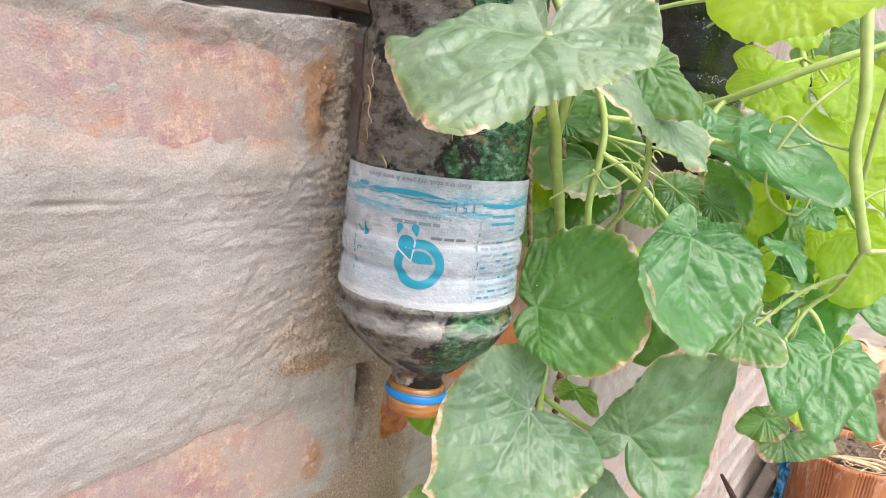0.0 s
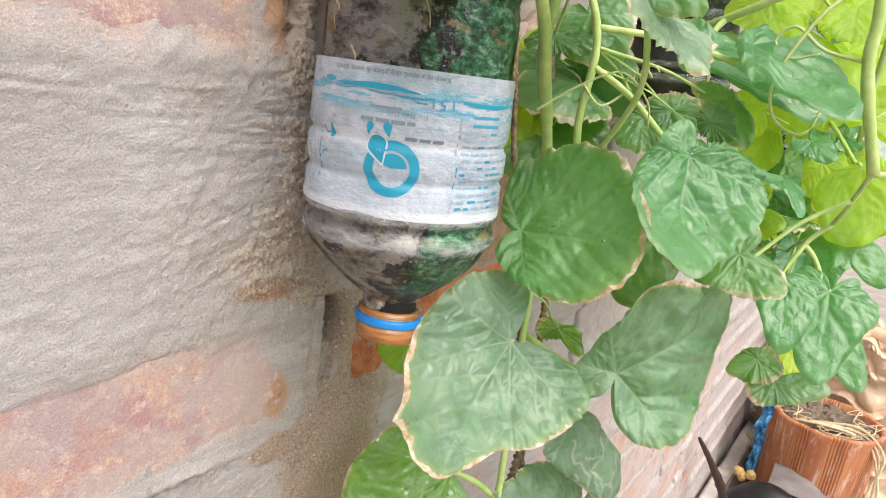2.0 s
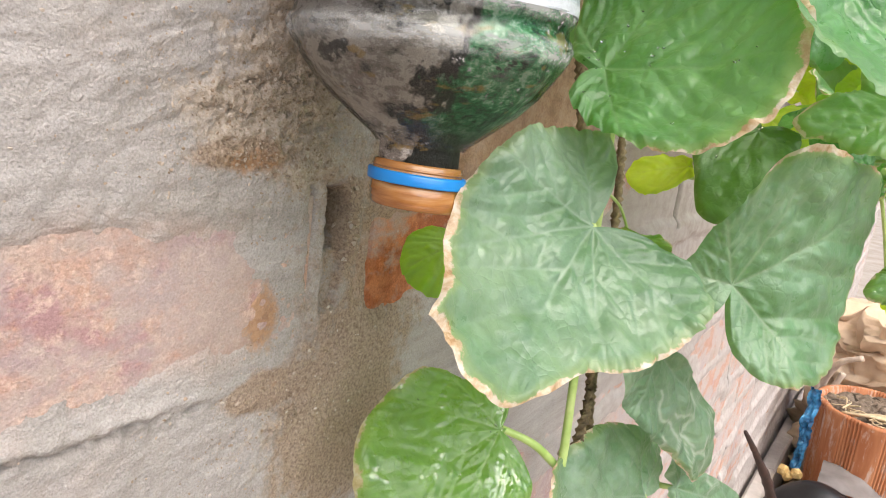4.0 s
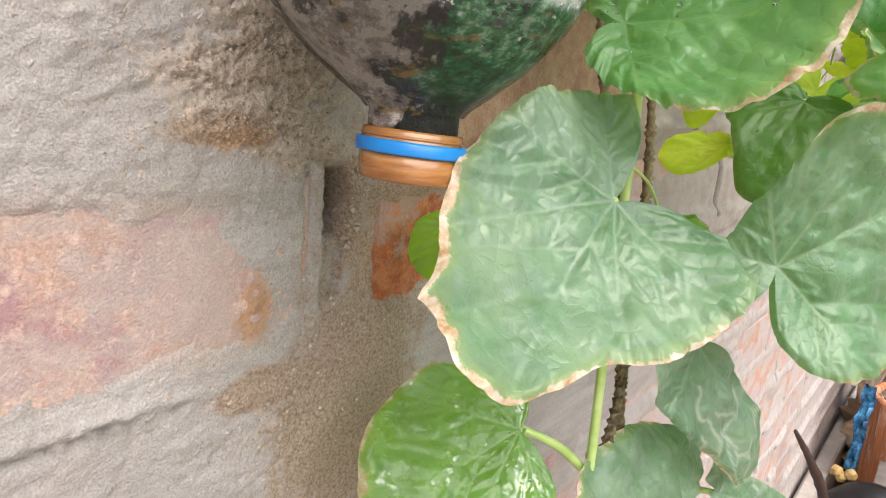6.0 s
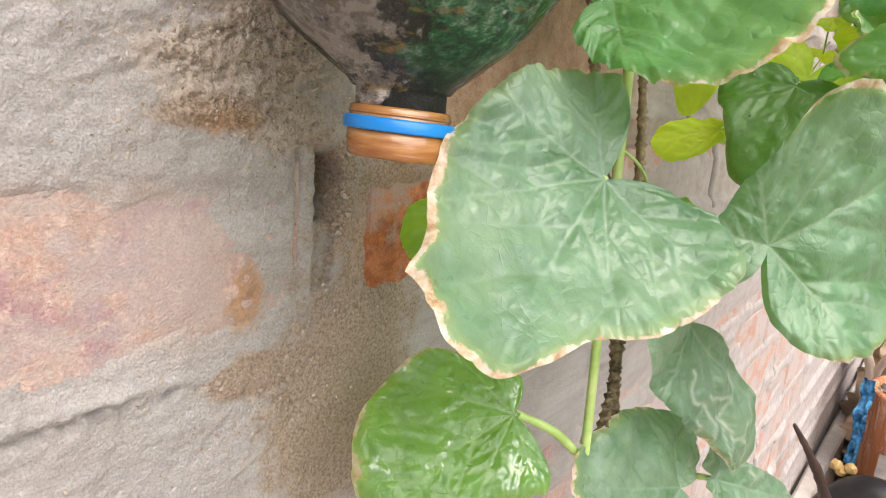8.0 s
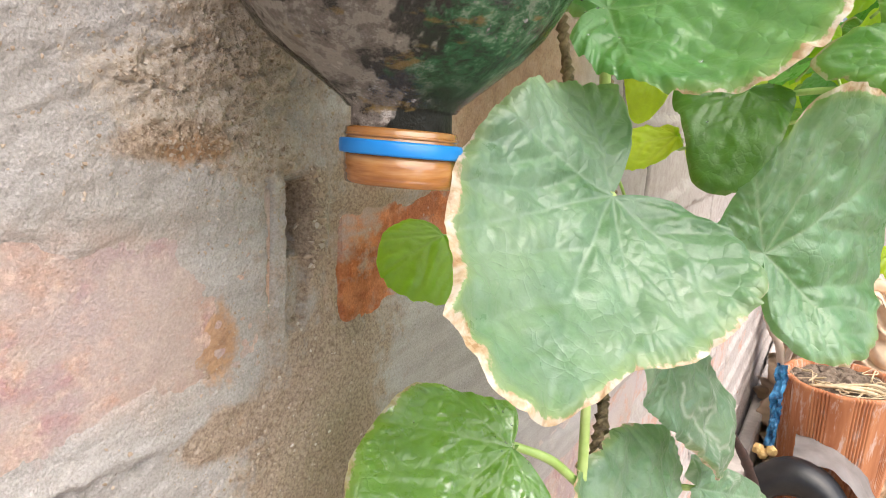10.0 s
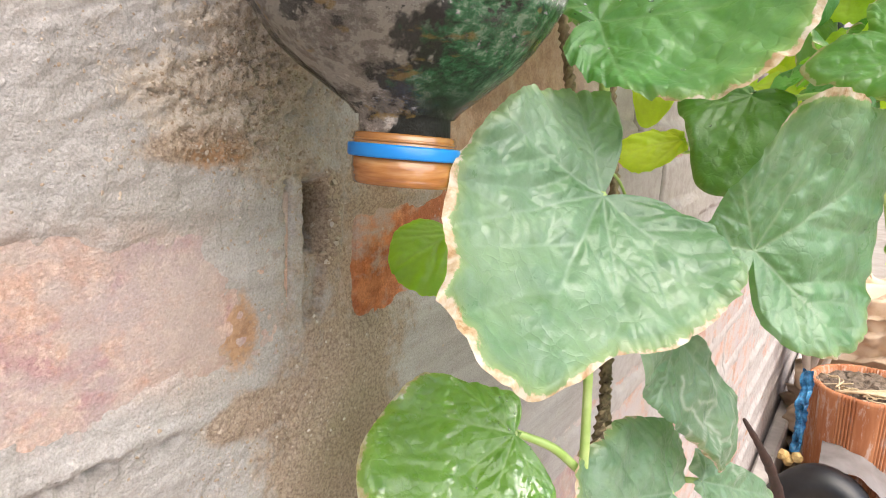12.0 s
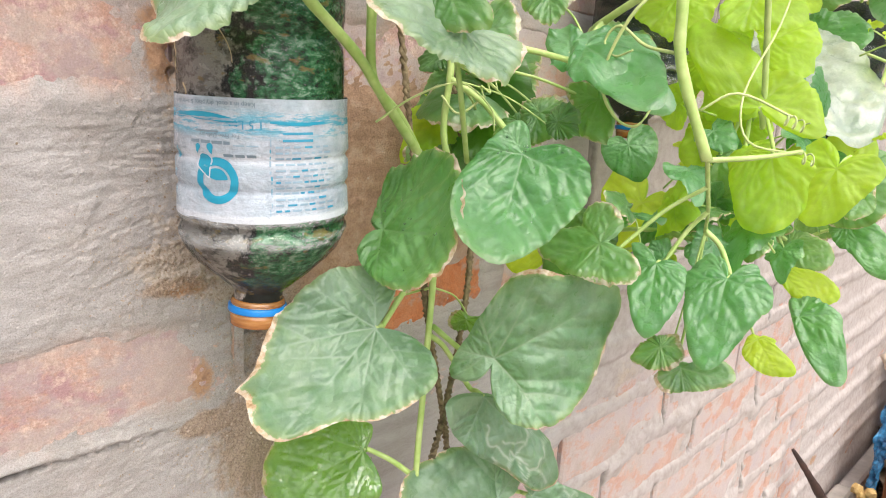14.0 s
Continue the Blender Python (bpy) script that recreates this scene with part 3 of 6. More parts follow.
def smoothstep(a, b, x):
    t = np.clip((x - a) / (b - a), 0, 1)
    return t * t * (3 - 2 * t)


def blob(Y, Z, y, z, ry, rz):
    return np.exp(-((Y - y) / ry) ** 2 - ((Z - z) / rz) ** 2)


def mortar_sheet():
    ys = np.concatenate([steps(-1.2, -0.05, 0.03), steps(-0.05, 0.26, 0.0020), steps(0.26, 0.41, 0.0008), steps(0.41, 0.75, 0.0024), steps(0.75, 1.6, 0.0035), steps(1.6, 1.9, 0.006), steps(1.9, 2.6, 0.02), np.linspace(2.6, 5.0, 40)])
    zs = np.concatenate([steps(0.0, 0.3, 0.02), steps(0.3, 0.82, 0.006), steps(0.82, 0.93, 0.0024), steps(0.93, 1.27, 0.0010), steps(1.27, 1.3, 0.0024), steps(1.3, 2.0, 0.012), [2.0]])
    Y, Z = np.meshgrid(ys, zs)
    beds = np.array(BEDS)
    c = np.clip(np.searchsorted(beds, Z) - 1, 0, len(beds) - 2)
    ph = np.where(c == FIRST + 2, 0.095, np.where(c % 2 == 0, 0.13, 0.026))
    s = np.mod(Y - ph, LONG)
    inside = np.minimum(np.minimum(s, LONG - s), np.minimum(Z - beds[c], beds[c + 1] - Z))    # distance from the joint's middle
    near = 1 - smoothstep(0.55, 0.75, Y)
    x = np.where(Y < 0.65, -0.0022, -0.0045) + 0.0014 * fbm(Y * 60, Z * 60, 3, 4) + 0.0010 * fbm(Y * 12, Z * 16, 8, 3) + 0.0010 * fbm(Y * 150, Z * 210, 99, 3)
    ragged = inside + 0.024 * fbm(Y * 32, Z * 40, 17, 5)
    bed = np.minimum(Z - beds[c], beds[c + 1] - Z) + 0.020 * fbm(Y * 32, Z * 40, 18, 5)
    rise = np.where(Y < 0.65, 0.0046 * (1 - smoothstep(0.005, 0.026, ragged)), 0.0058 * (1 - smoothstep(0.007, 0.018, bed)))
    x += rise
    # plaster slurred over the bricks
    cover = smoothstep(1.044, 1.068, Z + 0.034 * fbm(Y * 26, Z * 26, 5, 5)) * (1 - smoothstep(1.162, 1.192, Z + 0.024 * fbm(Y * 18, Z * 18, 6)))
    cover = np.maximum(cover, smoothstep(0.305, 0.345, Y + 0.05 * fbm(Y * 22, Z * 30, 9)) * (1 - smoothstep(0.398, 0.404, Y + 0.01 * fbm(Y * 60, Z * 60, 10))) * (Z < 1.06))
    cover = np.maximum(cover, smoothstep(0.300, 0.345, Y + 0.05 * fbm(Y * 40, Z * 40, 33, 4)) * (1 - smoothstep(0.37, 0.39, Y)) * (Z > 1.17))
    cover = np.maximum(cover, smoothstep(1.034, 1.050, Z + 0.03 * fbm(Y * 45, Z * 45, 61, 4)) * (Z < 1.07) * smoothstep(0.39, 0.40, Y) * (1 - smoothstep(0.46, 0.50, Y)))
    cover = np.maximum(cover, (1 - smoothstep(0.962, 0.996, Z - 0.10 * (Y - 0.30) + 0.045 * fbm(Y * 26, Z * 40, 12, 5))) * smoothstep(0.80, 0.86, Z))
    cover = np.maximum(cover, smoothstep(0.10, 0.17, fbm(Y * 9, Z * 12, 31, 4)) * 0.8 * smoothstep(0.5, 0.7, Y))
    pier = smoothstep(1.712, 1.722, Y + 0.006 * fbm(Y * 0, Z * 30, 44, 4)) * np.clip(0.85 + 1.2 * fbm(Y * 9, Z * 14, 45, 4), 0, 1)
    cover = np.maximum(cover, pier * (Y > 1.6))
    x += np.where(Y < 0.65, np.maximum(0.0032 * cover - np.maximum(rise, 0) * 0.8 * cover, 0), 0.0066 * cover)
    # crumbling band beside the bottle
    crumb = 1.1 * blob(Y, Z, 0.345, 1.096, 0.040, 0.022) + 0.9 * blob(Y, Z, 0.362, 1.125, 0.034, 0.070) + 0.35 * blob(Y, Z, 0.37, 0.945, 0.05, 0.04) + 0.9 * blob(Y, Z, 0.337, 1.070, 0.020, 0.006) + 0.7 * blob(Y, Z, 0.366, 1.066, 0.024, 0.010) + 1.1 * blob(Y, Z, 0.346, 1.215, 0.011, 0.06) + 0.8 * blob(Y, Z, 0.90, 0.84, 0.03, 0.03)
    crumb = np.clip(crumb * (0.8 + 1.7 * fbm(Y * 45, Z * 70, 21, 4)), 0, 1)
    lean = Z - 0.30 * (Y - 0.34) * smoothstep(1.15, 1.09, Z)
    clods = (0.5 - np.abs(value_noise(Y * 430, lean * 520, 23) - 0.5)) * 2 - 0.5 + 0.9 * fbm(Y * 680, lean * 760, 24, 2)
    ledge = fbm(Y * 38, lean * 150, 25, 4)
    x += crumb * (0.0021 * clods + 0.0020 * ledge + 0.0010)
    # dragged trowel marks beside the bottle
    drag = smoothstep(0.22, 0.34, Y) * (1 - smoothstep(0.42, 0.46, Y)) * smoothstep(1.06, 1.085, Z) * (1 - smoothstep(1.165, 1.19, Z))
    x += drag * (0.0024 * fbm(Y * 26, lean * 230, 66, 4) + 0.0016 * fbm(Y * 80, lean * 520, 68, 2))
    # the sandy skin of the plaster
    x += near * (0.0011 * fbm(Y * 300, Z * 330, 77, 2) + 0.0016 * np.clip(fbm(Y * 110, Z * 130, 78, 3) - 0.10, 0, 1))
    cracks = np.abs(fbm(Y * 30, lean * 75, 71, 4))
    x -= 0.0020 * np.exp(-(cracks / 0.008) ** 2) * np.clip(crumb * 1.5, 0, 1)
    dust = 1.2 * blob(Y, Z, 0.345, 0.972, 0.016, 0.0065) + 0.9 * blob(Y, Z, 0.33, 1.069, 0.020, 0.006) + 0.95 * blob(Y, Z, 0.395, 0.935, 0.045, 0.05) + 0.62 * blob(Y, Z, 0.425, 1.04, 0.085, 0.085)
    # tooled lines and the open upright joint
    x -= 0.0024 * np.exp(-((Z - 1.166 - 0.005 * fbm(Y * 40, Z * 0, 2, 5)) / 0.0012) ** 2) * (1 - smoothstep(0.22, 0.33, Y)) * np.clip(0.35 + 3 * fbm(Y * 40, Z * 0, 92), 0, 1)
    seam = 0.9757 - 0.03 * (Y - 0.28) + 0.005 * fbm(Y * 30, Z * 0, 4, 5)
    broken = np.clip(0.8 + 1.6 * fbm(Y * 40, Z * 0, 93, 4), 0, 1) * (1 - smoothstep(0.315, 0.335, Y))
    x -= 0.0058 * np.exp(-((Z - seam) / 0.0019) ** 2) * broken * np.clip(0.6 + 3.0 * fbm(Y * 260, Z * 320, 94, 3), 0, 1.4)
    x += 0.0020 * np.exp(-((Z - seam - 0.004) / 0.0025) ** 2) * broken
    sand = np.exp(-((Z - seam + 0.001) / 0.0022) ** 2) * broken * np.clip(0.7 + 2.6 * fbm(Y * 300, Z * 360, 97, 3), 0, 1)
    for k, z in enumerate((1.155, 1.163, 1.148, 1.141)):
        x -= 0.0010 * np.exp(-((Z - z - 0.010 * fbm(Y * 30, Z * 0, 40 + k, 5)) / 0.0010) ** 2) * np.clip(0.4 + 2 * fbm(Y * 20, Z * 0, 95 + k), 0, 1) * smoothstep(0.2, 0.3, Y) * near
    wave = 0.0016 * fbm(Y * 0, Z * 110, 13, 3)
    groove = smoothstep(0.3765, 0.3775, Y + wave) * (1 - smoothstep(0.3880, 0.3900, Y + 0.006 * fbm(Y * 90, Z * 90, 14))) * smoothstep(0.998, 1.001, Z) * (1 - smoothstep(1.053, 1.057, Z + 0.004 * fbm(Y * 200, Z * 0, 16)))
    x -= 0.0055 * groove
    deep = smoothstep(0.3770, 0.3780, Y + wave) * (1 - smoothstep(0.3868, 0.3884, Y + 0.008 * fbm(Y * 120, Z * 190, 84, 3))) * smoothstep(1.022, 1.031, Z + 0.010 * fbm(Y * 130, Z * 60, 15)) * (1 - smoothstep(1.048, 1.054, Z))
    x -= 0.034 * deep
    rubble = smoothstep(0.3872, 0.3890, Y) * (1 - smoothstep(0.394, 0.400, Y)) * smoothstep(1.018, 1.028, Z) * (1 - smoothstep(1.052, 1.060, Z))
    x += rubble * (1 - deep) * (0.0012 + 0.008 * fbm(Y * 210, Z * 210, 87, 3))
    dust = dust * (1 - deep) + 0.5 * rubble
    slit = np.exp(-((Y - 0.3685 - wave) / 0.0013) ** 2) * smoothstep(1.043, 1.046, Z) * (1 - smoothstep(1.053, 1.057, Z)) + 0.5 * np.exp(-((Y - 0.3695 - 2 * wave) / 0.0010) ** 2) * smoothstep(1.0, 1.02, Z) * (1 - smoothstep(1.043, 1.05, Z))
    x -= 0.006 * slit
    x -= 0.013 * blob(Y, Z, 0.338, 1.203, 0.0045, 0.011) * np.clip(0.7 + 1.6 * fbm(Y * 160, Z * 160, 88, 3), 0, 1.3)
    gap = smoothstep(0.350, 0.354, Y + 0.006 * fbm(Y * 50, Z * 50, 15)) * (1 - smoothstep(0.368, 0.378, Y)) * smoothstep(1.175, 1.19, Z)
    x -= 0.004 * gap + 0.010 * smoothstep(0.353, 0.355, Y + wave) * (1 - smoothstep(0.3605, 0.363, Y + wave)) * smoothstep(1.183, 1.188, Z)
    lip = Z + 0.006 * fbm(Y * 30, Z * 30, 19, 4) + 0.05 * (0.30 - Y)
    x -= 0.020 * smoothstep(1.2495, 1.2510, lip) * (1 - smoothstep(1.2575, 1.2595, lip)) * near * smoothstep(0.22, 0.27, Y)
    # upright joints raked out further along
    rake = (np.minimum(s, LONG - s) < 0.0055) & (Y > 0.72) & (Y < 1.62) & (np.minimum(Z - beds[c], beds[c + 1] - Z) > 0.006)
    rake = rake & (fbm(np.round((Y - ph) / LONG) * 7.3, c * 3.7, 50) > -0.16)
    x -= 0.004 * rake
    earthen = smoothstep(0.40, 0.44, Y + 0.03 * fbm(Y * 40, Z * 40, 35, 3)) * (1 - smoothstep(0.60, 0.72, Y + 0.05 * fbm(Y * 30, Z * 30, 36, 3))) * smoothstep(1.035, 1.065, Z + 0.03 * fbm(Y * 40, Z * 40, 37, 3)) * (1 - smoothstep(1.20, 1.26, Z))
    x -= 0.012 * np.exp(-((Y - 1.709 - 0.01 * fbm(Y * 0, Z * 20, 46, 3)) / 0.0035) ** 2) * (Z < 0.75)
    rust = 0.9 * blob(Y, Z, 1.99, 0.38, 0.03, 0.012) + 0.9 * blob(Y, Z, 1.84, 0.36, 0.03, 0.012) + blob(Y, Z, 0.345, 1.004, 0.010, 0.014) + blob(Y, Z, 0.346, 0.974, 0.016, 0.006) * 0.25 + 1.2 * blob(Y, Z, 0.330, 1.212, 0.010, 0.026) + 0.6 * blob(Y, Z, 0.34, 1.066, 0.02, 0.006)
    thin = smoothstep(0.0, 0.022, ragged) * (1 - cover) * near
    ny = len(ys)
    idx = np.arange(len(zs) * ny).reshape(len(zs), ny)
    faces = np.stack([idx[:-1, :-1], idx[:-1, 1:], idx[1:, 1:], idx[1:, :-1]], -1).reshape(-1, 4)
    return np.stack([x, Y, Z], -1).reshape(-1, 3).tolist(), faces.tolist(), {"crumb": crumb.ravel(), "rust": np.clip(rust, 0, 1).ravel(), "dust": dust.ravel(), "thin": thin.ravel(), "rubble": np.clip(rubble, 0, 1).ravel(), "earthen": earthen.ravel(), "joint": np.maximum(rake, sand).ravel(), "pale": (smoothstep(0.62, 0.9, Y) * (1 - 0.8 * rake)).ravel()}


wall = thing("wall_brick", (0, 0, 0), "old brick wall with slurred grey mortar and salmon bricks", "wall", kind="structure")
v, f, attrs = mortar_sheet()
link_mesh("mortar", v, f, MORTAR, wall, "rough sandy grey mortar", attributes=attrs)


def loose_grains():
    """Crumbs and small stones that stick out of the plaster."""
    rng = np.random.RandomState(12)
    V = np.array(v)
    area = (V[:, 1] > -0.05) & (V[:, 1] < 0.75) & (V[:, 2] > 0.82) & (V[:, 2] < 1.3)
    chance = np.where(area, np.clip(attrs["crumb"], 0, 1) * 1.0 + 0.003 + 0.2 * attrs["dust"] + 0.05 * (np.abs(V[:, 2] - 1.066) < 0.012), 0)
    pick = rng.choice(len(V), 11000, p=chance / chance.sum())
    # rubble that fills the side of the open joint, and the lip above it
    loose = attrs["rubble"] * (V[:, 0] > -0.006)
    stones = rng.choice(len(V), 200, p=loose / loose.sum())
    pick = np.concatenate([pick, stones])
    bm = bmesh.new()
    bmesh.ops.create_icosphere(bm, subdivisions=1, radius=1)
    ball = np.array([q.co[:] for q in bm.verts])
    tri = np.array([[q.index for q in p.verts] for p in bm.faces])
    bm.free()
    verts, faces = [], []
    for k, i in enumerate(pick):
        r = 0.00018 + 0.00062 * rng.rand() ** 4 if k < 11000 else 0.0003 + 0.0012 * rng.rand() ** 3
        verts.append(V[i] + (rng.rand(3) - 0.5) * (0.0, 0.002, 0.002) - (0.5 * r, 0, 0) + ball * (1 + 1.0 * (rng.rand(12, 1) - 0.5)) * r * (0.7 + 0.6 * rng.rand(3)))
        faces.append(tri + 12 * k)
    return np.concatenate(verts).tolist(), np.concatenate(faces).tolist()


gv, gf = loose_grains()
grains = link_mesh("crumbs", gv, gf, GRAIN, wall, smooth=False)
tagged(grains, "brown sand crumbs and small stones", kind="stuff")
core = box_data(-0.23, -0.03, -1.2, 5.0, 0.0, 2.0, 0.002)
part("core", core, MORTAR, wall)


# ---- bottles ----
def bottle_shift(z):
    """The neck swings a little out from the wall."""
    k = min(max((0.065 - z) / 0.065, 0), 1)
    return 0.0092 * k, -0.0120 * k


BODY = [(0.0143, 0.0), (0.0147, 0.001), (0.0147, 0.003), (0.0138, 0.0035), (0.0147, 0.0045), (0.0147, 0.009), (0.0143, 0.0095), (0.0143, 0.0215),
        (0.016, 0.0235), (0.0225, 0.0285), (0.030, 0.0345), (0.0365, 0.0405), (0.0415, 0.0465), (0.0448, 0.0525), (0.0458, 0.0555), (0.0452, 0.058),
        (0.0442, 0.0595), (0.0442, 0.062), (0.0458, 0.064), (0.0462, 0.0665), (0.0455, 0.0695), (0.0452, 0.080), (0.0446, 0.0815), (0.0452, 0.083),
        (0.0452, 0.096), (0.0446, 0.0975), (0.0452, 0.099), (0.0448, 0.113), (0.0440, 0.1145), (0.0446, 0.116), (0.0444, 0.128), (0.0444, 0.150),
        (0.0438, 0.154), (0.0425, 0.157), (0.0425, 0.160), (0.0438, 0.163), (0.0444, 0.168), (0.0444, 0.186), (0.0436, 0.190), (0.0425, 0.193), (0.0425, 0.196),
        (0.0438, 0.200), (0.0444, 0.206), (0.0444, 0.255)]


def tipped(data):
    """The neck hangs a little askew."""
    out = []
    for x, y, z in data[0]:
        k = min(max((0.050 - z) / 0.030, 0), 1)
        sx, sy = bottle_shift(z)
        out.append((x, y, z + k * (0.065 * ((x - sx) * 0.65 - (y - sy) * 0.76) - 0.055 * ((x - sx) * 0.76 + (y - sy) * 0.65))))
    return out, data[1]


BODY = [(r - (0.0010 if z > 0.068 else 0.0), z) for r, z in BODY]


def make_bottle(name, at, label, labelled):
    b = thing(name, at, label, "bottle", "bottles hung along the wall")
    crinkle = lambda t, z: (0.0005 * math.sin(9 * t + z * 300) + 0.0004 * math.sin(5 * t + 40 * z)) * (0.4 if 0.06 < z < 0.13 else 1) * (z > 0.024)
    v, f = tipped(lathe([q for q in BODY if q[1] > 0.012], 96, bottle_shift, crinkle, caps=False))
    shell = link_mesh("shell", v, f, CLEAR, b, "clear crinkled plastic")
    inner = [(max(r - (0.0022 if 0.024 < z < 0.056 else 0.0012), 0.001), z) for r, z in BODY if z > 0.0092]
    v, f = tipped(lathe(inner, 72, bottle_shift, crinkle))
    link_mesh("soil_fill", v, f, BOTTLE_SOIL if labelled else SHADED_SOIL, b, "damp soil with green algae")
    v, f = tipped(lathe([(0.01380, 0.0024), (0.01432, 0.0026), (0.01460, 0.0032), (0.01476, 0.0040), (0.01462, 0.0046), (0.01496, 0.0053), (0.01474, 0.0060), (0.01512, 0.0070), (0.01486, 0.0078), (0.01486, 0.0096), (0.01465, 0.0100), (0.01465, 0.0158), (0.01435, 0.0164)], 48, bottle_shift))
    link_mesh("neck", v, f, NECK, b, "amber threaded neck")
    v, f = tipped(lathe([(0.01476, 0.0097), (0.01584, 0.0098), (0.01606, 0.0103), (0.01606, 0.0127), (0.01584, 0.0133), (0.01476, 0.0134)], 48, bottle_shift))
    link_mesh("seal_ring", v, f, BLUE_RING, b, "blue seal ring")
    v, f = tipped(lathe([(0.01460, 0.0140), (0.01497, 0.0142), (0.01497, 0.0147), (0.01460, 0.0149)], 48, bottle_shift))
    link_mesh("neck_bead", v, f, NECK, b)
    if labelled:
        make_label(b)
        rng = random.Random(21)
        for k in range(4):
            t, z = rng.uniform(-2.4, 0.6), rng.uniform(0.135, 0.20)
            pts = []
            for q in range(7):
                t += rng.uniform(-0.09, 0.09)
                z -= rng.uniform(0.002, 0.006)
                pts.append(b.location + Vector((0.0437 * math.cos(t), 0.0437 * math.sin(t), z)))
            tube("root", pts, 0.0004, 0.0002, ROOT, b, sides=5, steps=4)
    return b


LABEL_PROFILE = [(0.0474, 0.0660), (0.0474, 0.0690), (0.0470, 0.0710), (0.0469, 0.0785), (0.0460, 0.0800), (0.0453, 0.0812), (0.0458, 0.0826), (0.0471, 0.0846), (0.0471, 0.0940), (0.0460, 0.0956), (0.0453, 0.0970), (0.0458, 0.0984), (0.0471, 0.1004), (0.0468, 0.112), (0.0464, 0.120), (0.0463, 0.1275)]
LABEL_PROFILE = [(r - 0.0011, z) for r, z in LABEL_PROFILE]
LABEL_R, LABEL_Z = zip(*LABEL_PROFILE)
FACE = math.atan2(-0.047, 0.022)    # the way the label's sign faces


def wrapped(outline_sets, lift):
    """Flat pieces (s to the side, z up) bent round the bottle."""
    verts, faces = [], []
    for pts, quads in outline_sets:
        n = len(verts)
        for s, z in pts:
            t = FACE + s / 0.0455
            r = float(np.interp(z, LABEL_Z, LABEL_R)) + 0.0003 + lift * 0.1
            verts.append((r * math.cos(t), r * math.sin(t), z))
        faces += [tuple(n + i for i in q) for q in quads]
    return verts, faces


def strip(s0, s1, z0, z1, n=8, bend=0.0, taper=0.0):
    pts, quads = [], []
    for i in range(n + 1):
        k = i / n
        s = s0 + (s1 - s0) * k
        off = bend * math.sin(math.pi * k)
        w = 1 - taper * abs(2 * k - 1) ** 2
        m = (z0 + z1) / 2 + off
        pts += [(s, m - (z1 - z0) / 2 * w), (s, m + (z1 - z0) / 2 * w)]
    for i in range(n):
        quads.append((2 * i, 2 * i + 2, 2 * i + 3, 2 * i + 1))
    return pts, quads


def ring_piece(s, z, r0, r1, a0=0, a1=360, n=48, m=5):
    pts, quads = [], []
    for i in range(n + 1):
        t = radians(a0 + (a1 - a0) * i / n)
        for k in range(m + 1):
            r = r0 + (r1 - r0) * k / m
            pts.append((s + r * math.cos(t), z + r * math.sin(t)))
    for i in range(n):
        for k in range(m):
            a = i * (m + 1) + k
            quads.append((a, a + 1, a + m + 2, a + m + 1))
    return pts, quads


def drop_piece(s, z, r, length, lean=0.0, n=24, m=4):
    pts, quads = [], []
    for k in range(m + 1):
        for i in range(n):
            t = 2 * math.pi * i / n
            q = max(0, math.cos(t)) ** 3
            px, pz = r * math.sin(t) * (1 - 0.55 * q), r * math.cos(t) + (length - r) * q
            px, pz = px * (k + 0.02) / (m + 0.02), pz * (k + 0.02) / (m + 0.02)
            pts.append((s + px * math.cos(lean) + pz * math.sin(lean), z - px * math.sin(lean) + pz * math.cos(lean)))
    for k in range(m):
        for i in range(n):
            quads.append((k * n + i, k * n + (i + 1) % n, (k + 1) * n + (i + 1) % n, (k + 1) * n + i))
    return pts, quads


def words(text, size, s, z, squeeze=1.0):
    """Letters, turned head down as the bottle hangs."""
    cu = bpy.data.curves.new("words", "FONT")
    cu.body, cu.size, cu.align_x, cu.align_y = text, size, "CENTER", "CENTER"
    cu.resolution_u = 3
    ob = bpy.data.objects.new("words", cu)
    me = bpy.data.meshes.new_from_object(ob)
    pts = [(s - q.co.x * squeeze, z - q.co.y) for q in me.vertices]
    quads = [tuple(p.vertices) for p in me.polygons]
    bpy.data.objects.remove(ob)
    bpy.data.meshes.remove(me)
    bpy.data.curves.remove(cu)
    return pts, quads


